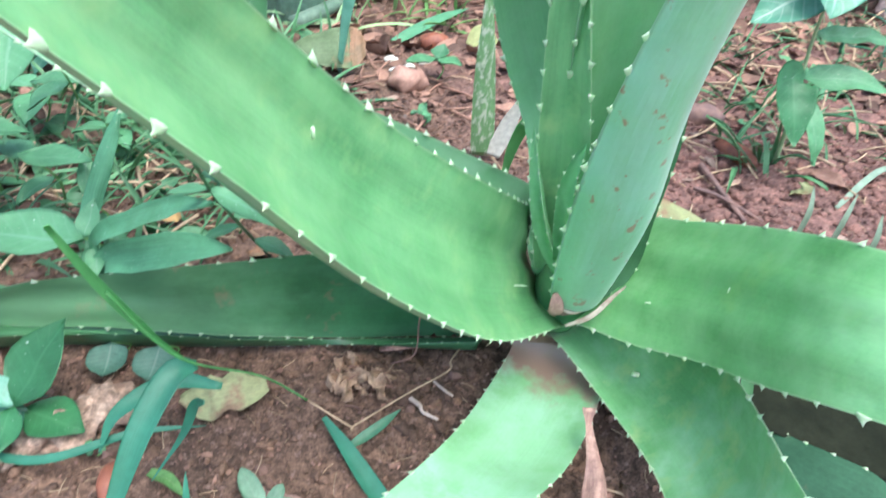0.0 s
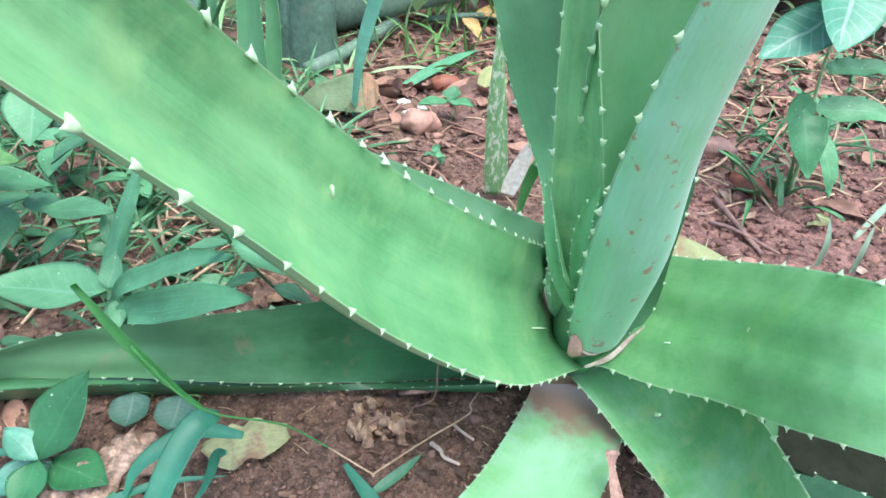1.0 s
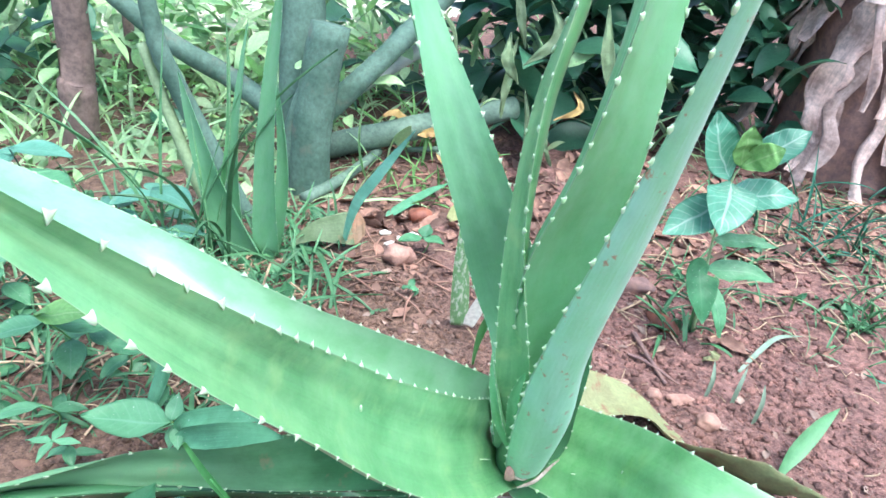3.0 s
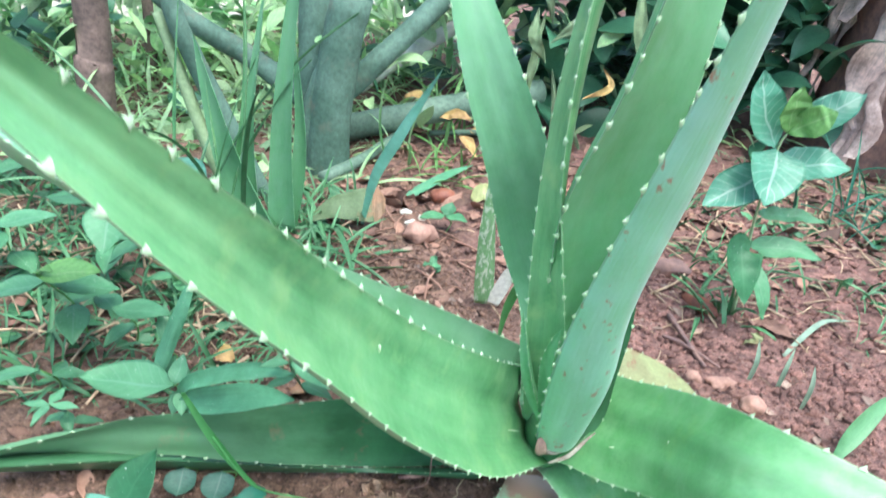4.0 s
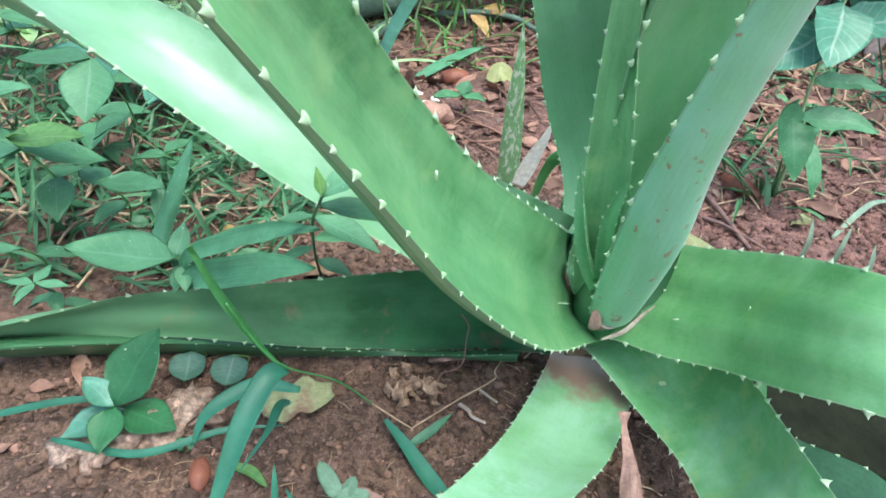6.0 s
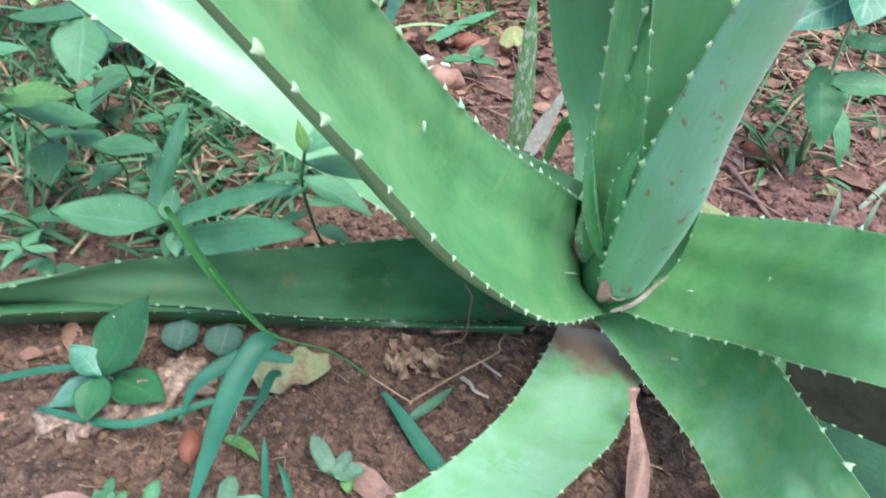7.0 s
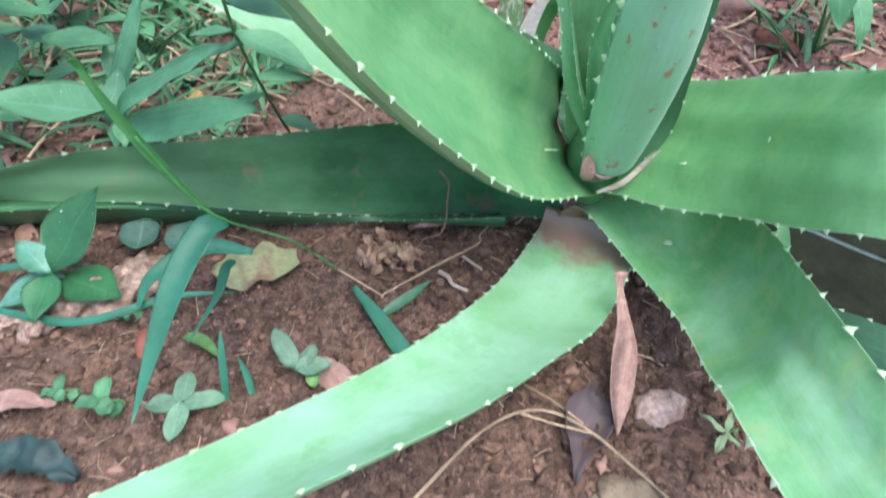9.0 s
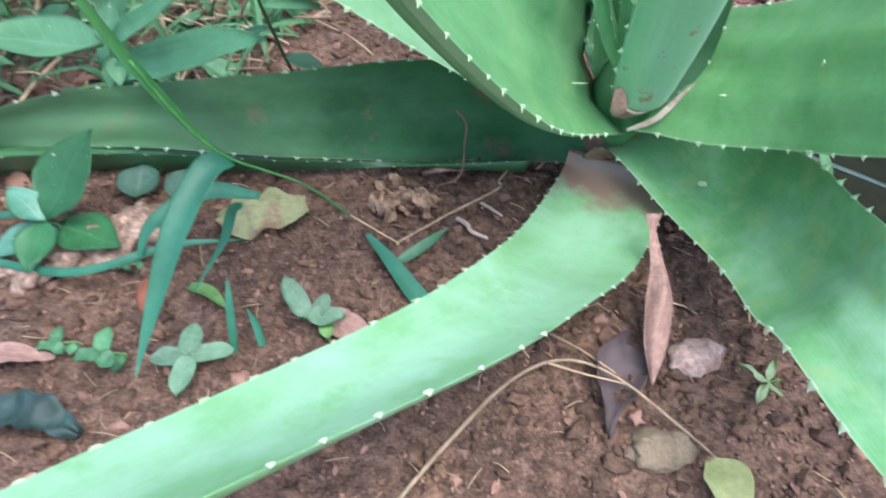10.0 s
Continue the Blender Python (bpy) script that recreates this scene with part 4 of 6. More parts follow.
def stone_thing(name, label, skin, place, size, seed, category="stone", rough=0.35, turn=0.0, tilt=0.0):
    c = gz(*place)
    t = thing(name, c, label, category)
    bm = bmesh.new()
    lump(bm, (0, 0, size[2] * 0.45), size, seed, rough=rough, sub=3, turn=(Matrix.Rotation(radians(turn), 3, "Z") @ Matrix.Rotation(radians(tilt), 3, "Y")))
    part("body", bm, skin, t)
    return t


# the small spotted offset behind the big plant
pup = thing("aloe_offset", gz(0.066, 0.655), "small upright aloe shoot with pale spots", "succulent plant")
aloe_leaf(pup, "slender spotted green leaf", ALOE_SPOT, [(0.066, 0.655, 0.0), (0.064, 0.648, 0.035), (0.061, 0.64, 0.075), (0.058, 0.632, 0.115), (0.056, 0.626, 0.15), (0.054, 0.622, 0.178)],
          [(-0.011, 0, 0), (-0.012, 0, 0), (-0.011, 0, 0), (-0.009, 0, 0), (-0.006, 0, 0), (-0.003, 0, 0)], (0, -1, 0.2), channel=-0.1, thick=0.4, tip=0.025, thorn=0.45, rng=20, root=False)
aloe_leaf(pup, "broken pale dry leaf", PETAL, [(0.078, 0.652, 0.0), (0.083, 0.65, 0.018), (0.088, 0.648, 0.035), (0.093, 0.646, 0.052), (0.098, 0.644, 0.066), (0.101, 0.643, 0.078)],
          [(-0.007, 0, 0.002), (-0.009, 0, 0.002), (-0.009, 0, 0.002), (-0.007, 0, 0.002), (-0.005, 0, 0.001), (-0.003, 0, 0.001)], (0, -1, 0.2), channel=0.2, thick=0.2, tip=0.01, thorn=0.05, rng=21, root=False)
aloe_leaf(aloe, "tiny young leaf in the heart", ALOE_UP, [(0.088, 0.323, 0.118), (0.085, 0.32, 0.135), (0.082, 0.318, 0.152), (0.08, 0.317, 0.17), (0.0808, 0.316, 0.184), (0.083, 0.316, 0.194)],
          [(-0.0055, 0.002, 0), (-0.0055, 0.002, 0), (-0.005, 0.002, 0), (-0.0042, 0.002, 0), (-0.0034, 0.001, 0), (-0.0024, 0.001, 0)], (0.3, -1, 0.2), channel=0.6, thick=0.4, tip=0.008, thorn=0.5, pitch=(0.008, 0.011), rng=22, root=False)
aloe_leaf(aloe, "tiny young leaf in the heart", ALOE_UP, [(0.094, 0.324, 0.118), (0.092, 0.321, 0.134), (0.09, 0.318, 0.15), (0.0885, 0.317, 0.165), (0.088, 0.316, 0.178), (0.088, 0.316, 0.188)],
          [(-0.004, 0.002, 0), (-0.004, 0.002, 0), (-0.0038, 0.002, 0), (-0.0032, 0.001, 0), (-0.0026, 0.001, 0), (-0.0018, 0.001, 0)], (0.3, -1, 0.2), channel=0.6, thick=0.4, tip=0.006, thorn=0.45, pitch=(0.008, 0.011), rng=23, root=False)
aloe_leaf(aloe, "narrow toothed leaf edge beside the young leaf", ALOE_UP, [(0.0885, 0.33, 0.102), (0.08, 0.332, 0.118), (0.073, 0.334, 0.135), (0.069, 0.336, 0.15), (0.066, 0.338, 0.165), (0.064, 0.34, 0.178)],
          [(-0.003, 0.003, 0), (-0.004, 0.004, 0), (-0.004, 0.004, 0), (-0.0034, 0.004, 0), (-0.0028, 0.003, 0), (-0.002, 0.002, 0)], (0.6, -1, 0.1), channel=0.4, thick=0.4, tip=0.02, thorn=0.6, pitch=(0.012, 0.015), rng=24, root=False)

# weeds beside the aloe
weed("broad_leaf_weed", "young weed with broad oval leaves growing in soil", (-0.236, 0.272), (-0.234, 0.273, 0.026),
     [(1, 60, 52, 0.06, 0.042, 0.18), (1, 150, 45, 0.03, 0.02, 0.3, LEAF_TEAL), (0.7, 205, 5, 0.046, 0.03, 0.2, LEAF_TEAL), (1, 270, 5, 0.034, 0.024, 0.3), (0.8, 345, 8, 0.04, 0.032, 0.2)], skin=LEAF_DEEP)
weed("round_leaf_seedling", "seedling leaf, round and grey-green, beside pale root", (-0.204, 0.342), (-0.204, 0.341, 0.014), [(1, 275, -8, 0.026, 0.026, 0.05, LEAF_ROUND)], shape="round", stem_r=0.0008, group="round seedlings")
weed("round_leaf_seedling", "seedling leaf, round and grey-green, beside pale root", (-0.17, 0.341), (-0.171, 0.34, 0.014), [(1, 268, -8, 0.027, 0.027, 0.05, LEAF_ROUND)], shape="round", stem_r=0.0008, group="round seedlings")
weed("tall_weed", "weed with a large pointed leaf and long blue-green leaves", (-0.21, 0.41), (-0.207, 0.352, 0.095),
     [(1, 183, 10, 0.075, 0.05, 0.08, LEAF_PALE), (0.95, 285, -10, 0.024, 0.015, 0.2, LEAF_PALE), (1, 80, 60, 0.026, 0.016, 0.2, LEAF_PALE), (0.9, 245, -35, 0.024, 0.015, 0.2, LEAF_PALE)], stem_r=0.0012)
for pts, w, label in (([(-0.203, 0.352, 0.088), (-0.165, 0.328, 0.128), (-0.125, 0.295, 0.163), (-0.092, 0.264, 0.188)], 0.0145, "long narrow blue-green grass leaf beside the aloe"),
                      ([(-0.2, 0.348, 0.076), (-0.17, 0.338, 0.095), (-0.135, 0.326, 0.112), (-0.103, 0.312, 0.124)], 0.023, "broad blue-green grass leaf beside the aloe"),
                      ([(-0.264, 0.45, 0.02), (-0.256, 0.466, 0.05), (-0.246, 0.484, 0.08), (-0.236, 0.503, 0.112)], 0.0155, "upright green grass leaf beside the aloe")):
    strip_thing("grass_shoot", label, "grass", BLADE_BROAD, [gz(pts[0][0], pts[0][1] + 0.03, -0.002)] + [Vector(p) for p in pts], w, facing=(0.2, -0.8, 1), form=(0.1, 0.14, 0.7, 0.95, 1, 0.9, 0.6, 0.08), channel=0.3, ripple=0.002, n=24)
weed("star_weed", "small star-shaped green weed", (-0.328, 0.385), (-0.318, 0.36, 0.056), [(1, a, 12, 0.025, 0.009, 0.2, LEAF_PALE) for a in (0, 85, 178, 262)] + [(0.7, 300, 5, 0.026, 0.012, 0.3), (0.6, 200, 5, 0.026, 0.012, 0.3), (0.4, 20, 10, 0.028, 0.012, 0.3)])
jointed = thing("jointed_weed", gz(-0.122, 0.47), "tall thin-stemmed weed with small oval leaves", "weed")
bm = bmesh.new()
run = spline([gz(-0.122, 0.47, -0.004), (-0.116, 0.4, 0.066), (-0.102, 0.3, 0.165), (-0.086, 0.232, 0.228)], 14)
tube(bm, run, [0.0013 - 0.00004 * i for i in range(14)], seg=7, origin=jointed.location)
part("stem", bm, LEAF, jointed, "thin green stem")
for k, (h, az, rise, ln, w, droop, skin) in enumerate(((13, 40, 30, 0.036, 0.018, 0.2, LEAF_PALE), (12, 5, 0, 0.042, 0.02, 0.2, LEAF), (13, 120, 70, 0.014, 0.006, 0.1, LEAF_LIME), (10, 345, -5, 0.042, 0.02, 0.2, LEAF_PALE), (10, 190, 10, 0.02, 0.009, 0.2, LEAF), (7, 20, 10, 0.034, 0.015, 0.25, LEAF_PALE), (6, 200, 0, 0.03, 0.012, 0.25, LEAF), (4, 340, 10, 0.036, 0.016, 0.3, LEAF))):
    bm = bmesh.new()
    leaf_at(bm, run[h], az, rise, ln, w, droop, seed=k, origin=jointed.location, ripple=0.001)
    part("leaf", bm, skin, jointed)
for base, top, leaves in (
        ((-0.37, 0.53), (-0.366, 0.455, 0.124), [(1, 12, 12, 0.056, 0.046, 0.15, LEAF_LIME), (0.95, 32, -12, 0.068, 0.05, 0.12), (0.9, 205, 5, 0.055, 0.038, 0.2, LEAF_PALE), (1, 350, 50, 0.022, 0.014, 0.4, LEAF_LIME), (0.6, 290, 0, 0.05, 0.032, 0.3), (0.6, 90, 5, 0.05, 0.03, 0.3)]),
        ((-0.36, 0.68), (-0.345, 0.575, 0.147), [(1, 178, 2, 0.075, 0.045, 0.1), (1, 277, -32, 0.064, 0.048, 0.12, LEAF_PALE), (0.8, 40, 10, 0.05, 0.03, 0.3), (0.5, 220, 0, 0.05, 0.03, 0.3)]),
        ((-0.32, 0.53), (-0.312, 0.477, 0.077), [(1, 358, 8, 0.056, 0.036, 0.12), (0.9, 140, 18, 0.045, 0.026, 0.25), (0.6, 240, 10, 0.04, 0.022, 0.3, LEAF_PALE)]),
        ((-0.36, 0.43), (-0.352, 0.41, 0.05), [(1, 215, 25, 0.05, 0.018, 0.35, LEAF_PALE), (0.8, 20, 10, 0.035, 0.016, 0.3), (0.6, 110, 20, 0.035, 0.014, 0.3)]),
        ((-0.4, 0.67), (-0.395, 0.66, 0.05), [(1, 20, 15, 0.06, 0.036, 0.25), (0.9, 150, 10, 0.055, 0.032, 0.25, LEAF_PALE), (0.8, 275, 10, 0.055, 0.034, 0.3)]),
        ((-0.52, 0.64), (-0.515, 0.63, 0.07), [(1, 30, 18, 0.068, 0.046, 0.2, LEAF_PALE), (0.9, 170, 12, 0.06, 0.04, 0.25), (0.9, 280, 10, 0.065, 0.044, 0.3), (0.5, 330, 5, 0.05, 0.03, 0.3)]),
        ((-0.56, 0.82), (-0.55, 0.81, 0.1), [(1, 340, 15, 0.08, 0.055, 0.25), (0.9, 100, 12, 0.07, 0.045, 0.25, LEAF_PALE), (0.8, 220, 12, 0.075, 0.05, 0.3)]),
        ((-0.31, 0.62), (-0.305, 0.61, 0.035), [(1, 60, 20, 0.04, 0.02, 0.3), (0.9, 190, 15, 0.038, 0.02, 0.3), (0.8, 310, 15, 0.04, 0.022, 0.3)]),
        ((-0.26, 0.47), (-0.262, 0.465, 0.045), [(1, 100, 60, 0.045, 0.014, 0.2), (0.7, 250, -10, 0.035, 0.016, 0.3), (0.5, 300, 0, 0.04, 0.014, 0.3)])):
    weed("leafy_weed", "leafy weed with crinkled oval leaves among grass", base, top, leaves, group="leafy weeds", stem_r=0.0012)
strip_thing("dead_leaf", "small half yellowed leaf among the weeds", "dead leaf", YELLOW_DRY, [gz(-0.225, 0.505, 0.012), gz(-0.215, 0.497, 0.02), gz(-0.202, 0.492, 0.016)], 0.02, facing=(0, -0.6, 1), form=(0.3, 1, 0.9, 0.2), ripple=0.004)
strip_thing("dead_leaf", "orange-brown dead leaf behind the long leaf", "dead leaf", LEAF_ORANGE, [gz(-0.14, 0.462, 0.004), gz(-0.125, 0.46, 0.012), gz(-0.108, 0.466, 0.006)], 0.024, form=(0.3, 1, 0.9, 0.3), ripple=0.004, notch=0.3)
for k, (x, y, z, az, ln) in enumerate(((-0.38, 0.82, 0.09, 330, 0.08), (-0.44, 0.79, 0.07, 200, 0.08), (-0.35, 0.76, 0.05, 20, 0.06), (-0.62, 0.9, 0.1, 10, 0.09))):
    weed("leafy_weed", "weed with smooth blue-green oval leaves in shade", (x - 0.01, y + 0.02), (x, y, z),
         [(1, az, 10, ln, ln * 0.68, 0.25), (0.95, az + 125, 5, ln * 0.9, ln * 0.6, 0.25), (0.9, az - 120, 12, ln * 0.85, ln * 0.6, 0.25), (0.5, az + 60, 5, ln * 0.7, ln * 0.45, 0.3)], skin=LEAF_TEAL, group="shade weeds")

# seedlings on the soil in front
for x, y, s, skin in ((-0.138, 0.204, 0.85, LEAF_SMALL),):
    weed("cross_seedling", "seedling with rounded blue-green leaves in a cross", (x, y - 0.005), (x + 0.002, y - 0.006, 0.006), [(1, a, 8, l * s, 0.012, 0.1) for a, l in ((12, 0.027), (97, 0.025), (190, 0.023), (272, 0.029))], skin=skin, shape="round", stem_r=0.0009)
weed("sprout", "sprouting seedling with paired round leaves", (-0.077, 0.222), (-0.078, 0.222, 0.01), [(1, 128, 38, 0.026, 0.012, 0.15, LEAF_SMALL), (0.8, 165, 5, 0.014, 0.007, 0.2, LEAF_LIME), (1, 12, 12, 0.021, 0.012, 0.2, LEAF_SMALL), (0.9, 60, 30, 0.016, 0.009, 0.2), (0.7, 285, 5, 0.013, 0.008, 0.25, LEAF_LIME)], skin=LEAF_SMALL, shape="round", stem_r=0.001)
for x, y, s in ((-0.178, 0.193, 1.0), (-0.205, 0.2, 0.7), (0.0, 0.72, 1.1), (-0.19, 0.26, 0.45)):
    weed("seedling", "tiny bright green seedling on bare soil", (x, y), (x, y, 0.012 * s), [(1, 80, 35, 0.014 * s, 0.009 * s, 0.2), (1, 200, 20, 0.013 * s, 0.009 * s, 0.2), (1, 320, 20, 0.013 * s, 0.009 * s, 0.2), (0.7, 260, 5, 0.011 * s, 0.008 * s, 0.3)], skin=LEAF, shape="round", stem_r=0.0007, group="seedlings")
weed("seedling", "pale four-leaved seedling on bare soil", (0.163, 0.193), (0.163, 0.193, 0.006), [(1, 60, 25, 0.017, 0.0045, 0.15), (1, 140, 25, 0.017, 0.004, 0.15), (1, 235, 15, 0.017, 0.005, 0.15), (1, 310, 15, 0.01, 0.004, 0.15)], skin=STALK, stem_r=0.0006)
weed("seedling", "seedling with three clear green leaves", (0.015, 0.84), (0.015, 0.838, 0.03), [(1, 200, 10, 0.04, 0.03, 0.15), (1, 335, 12, 0.036, 0.026, 0.15), (1, 70, 30, 0.03, 0.024, 0.15)], stem_r=0.001)

# the fallen grass stalk with its long blade
halm = thing("grass_stalk", gz(0.046, 0.372), "long bent grass stalk with drooping blades on soil", "grass")
bm = bmesh.new()
o = halm.location
tube(bm, spline([(0.046, 0.372, 0.008), (0.03, 0.338, 0.016), (0.028, 0.326, 0.018), (0.0, 0.306, 0.015), (-0.031, 0.28, 0.014), (-0.034, 0.279, 0.014), (-0.062, 0.29, 0.024)], 40), [0.0006] * 40, seg=6, origin=o)
part("dry_stalk", bm, STRAW, halm, "dry straw-coloured length of stalk")
bm = bmesh.new()
tube(bm, spline([(-0.062, 0.29, 0.024), (-0.085, 0.28, 0.055), (-0.113, 0.256, 0.09), (-0.126, 0.247, 0.115), (-0.14, 0.242, 0.15)], 40), [0.0007] * 20 + [0.0009] * 20, seg=6, origin=o)
part("stalk", bm, BLADE_THIN, halm)
def strip_part(pts, width, form, skin, facing=(0, -0.4, 1), channel=0.3, name="blade", parent=None, ripple=0.0, notch=0.0):
    path = spline(pts, 20)
    wid = profile(form, 20)
    sides = []
    for i in range(20):
        tg = (path[min(i + 1, 19)] - path[max(i - 1, 0)]).normalized()
        sides.append(tg.cross(Vector(facing)).normalized() * width * 0.5 * max(0.02, wid[i]))
    b = bmesh.new()
    blade(b, path, sides, facing, channel=channel, thick=0.0005, origin=parent.location, nu=6, ripple=ripple, notch=notch, seed=len(bpy.data.objects) % 23)
    return part(name, b, skin, parent)
strip_part([(-0.117, 0.254, 0.095), (-0.128, 0.247, 0.12), (-0.142, 0.241, 0.155), (-0.152, 0.234, 0.192)], 0.0055, (0.3, 0.5, 0.9, 1, 0.8, 0.5), BLADE_THIN, (0.3, -1, 0.4), parent=halm)
strip_part([(-0.112, 0.258, 0.087), (-0.122, 0.248, 0.09), (-0.133, 0.224, 0.075), (-0.142, 0.199, 0.05), (-0.151, 0.173, 0.021)], 0.0145, (0.35, 0.9, 1, 0.85, 0.5, 0.05), BLADE_TEAL, (0, -0.6, 0.8), parent=halm)
strip_part([(-0.112, 0.255, 0.06), (-0.12, 0.26, 0.05), (-0.128, 0.255, 0.03), (-0.145, 0.24, 0.006)], 0.006, (0.5, 1, 1, 0.5, 0.1), BLADE_TEAL, (0, -0.6, 0.8), parent=halm)
strip_part([(-0.11, 0.28, 0.045), (-0.14, 0.282, 0.045), (-0.168, 0.265, 0.035), (-0.178, 0.252, 0.014)], 0.011, (0.4, 0.9, 1, 0.6, 0.1), BLADE_TEAL, (0, -0.5, 1), parent=halm)
strip_thing("grass_shoot", "short dark blue-green grass blade standing in soil", "grass", BLADE_TEAL, [gz(-0.006, 0.233, 0.0), gz(-0.02, 0.25, 0.006), gz(-0.036, 0.27, 0.01), gz(-0.052, 0.289, 0.012)], 0.0115, facing=(0.2, -0.4, 1), form=(0.7, 1, 1, 0.85, 0.6, 0.3))
strip_thing("grass_shoot", "dark green grass blade lying on soil", "grass", LEAF_DARK, [gz(-0.033, 0.276, 0.003), gz(-0.018, 0.287, 0.008), gz(-0.003, 0.302, 0.005)], 0.007, facing=(0, -0.5, 1))
strip_thing("grass_shoot", "long grass blade lying across the soil", "grass", BLADE_TEAL, [gz(-0.27, 0.255, 0.008), gz(-0.21, 0.245, 0.014), gz(-0.16, 0.262, 0.02), gz(-0.12, 0.27, 0.02)], 0.0055, facing=(0, -0.4, 1))
strip_thing("grass_shoot", "long grass blade lying across the soil", "grass", BLADE_TEAL, [gz(-0.33, 0.27, 0.01), gz(-0.27, 0.28, 0.02), gz(-0.22, 0.287, 0.02)], 0.0055, facing=(0, -0.4, 1))
strip_thing("grass_shoot", "short green grass blade standing in soil", "grass", BLADE_TEAL, [gz(-0.115, 0.205, -0.003), (-0.116, 0.216, 0.02), (-0.118, 0.228, 0.034)], 0.0045, facing=(0, -1, 0.4))
strip_thing("grass_shoot", "small narrow grass blade leaning on soil", "grass", BLADE_TEAL, [gz(-0.101, 0.21, -0.002), gz(-0.105, 0.218, 0.01), gz(-0.112, 0.228, 0.014)], 0.0045, facing=(0, -1, 0.5))
strip_thing("grass_shoot", "short green grass blade lying on soil", "grass", LEAF_LIME, [gz(-0.15, 0.248, 0.003), gz(-0.137, 0.243, 0.007), gz(-0.125, 0.233, 0.003)], 0.008)
strip_thing("grass_shoot", "small curved grass blade under the leaves", "grass", BLADE, [gz(0.215, 0.3, -0.003), (0.218, 0.296, 0.03), (0.212, 0.302, 0.06), (0.205, 0.315, 0.075)], 0.012, facing=(0.5, -1, 0.4))
strip_thing("grass_shoot", "broad upright grass blade on bare soil", "grass", BLADE, [gz(0.402, 0.416, -0.003), (0.42, 0.43, 0.015), (0.455, 0.455, 0.036), (0.487, 0.478, 0.045)], 0.02, facing=(0, -1, 0.6), form=(0.25, 0.6, 1, 0.95, 0.6, 0.05))
strip_thing("grass_shoot", "pale grass blade lying on red soil", "grass", LEAF_GREY, [gz(0.431, 0.595, 0.003), gz(0.475, 0.632, 0.012), gz(0.508, 0.656, 0.014), gz(0.55, 0.67, 0.006)], 0.007, facing=(0, -0.5, 1))
strip_thing("grass_shoot", "teal grass blade leaning over the soil", "grass", BLADE_SKY, [gz(-0.11, 0.86, -0.003), (-0.084, 0.745, 0.12), (-0.047, 0.6, 0.235), (-0.012, 0.46, 0.34)], 0.014, facing=(0.5, -0.5, 1))
strip_thing("grass_shoot", "bright green grass blade arching behind the aloe", "grass", BLADE_THIN, [gz(0.081, 0.575, -0.003), (0.081, 0.56, 0.04), (0.085, 0.55, 0.076), (0.093, 0.54, 0.1), (0.107, 0.54, 0.107)], 0.014, facing=(0.3, -0.6, 0.8), form=(0.3, 0.6, 0.9, 1, 0.8, 0.2))
strip_thing("grass_shoot", "thin green grass blade behind the aloe", "grass", BLADE_THIN, [gz(0.099, 0.52, -0.003), (0.099, 0.5, 0.129), (0.094, 0.49, 0.172), (0.09, 0.485, 0.201), (0.085, 0.48, 0.217)], 0.009, facing=(0, -1, 0.2), form=(0.3, 0.6, 0.9, 1, 0.8, 0.1))
for (x0, y0, x1, y1) in ((0.41, 0.5, 0.412, 0.508), (0.366, 0.54, 0.368, 0.55), (0.395, 0.53, 0.405, 0.54)):
    strip_thing("grass_shoot", "pale young grass shoot on red soil", "grass", LEAF_GREY, [gz(x0, y0, -0.003), (x0 + 0.002, y0, 0.025), (x1, y1, 0.048)], 0.006, facing=(0, -1, 0.2), group="pale shoots")

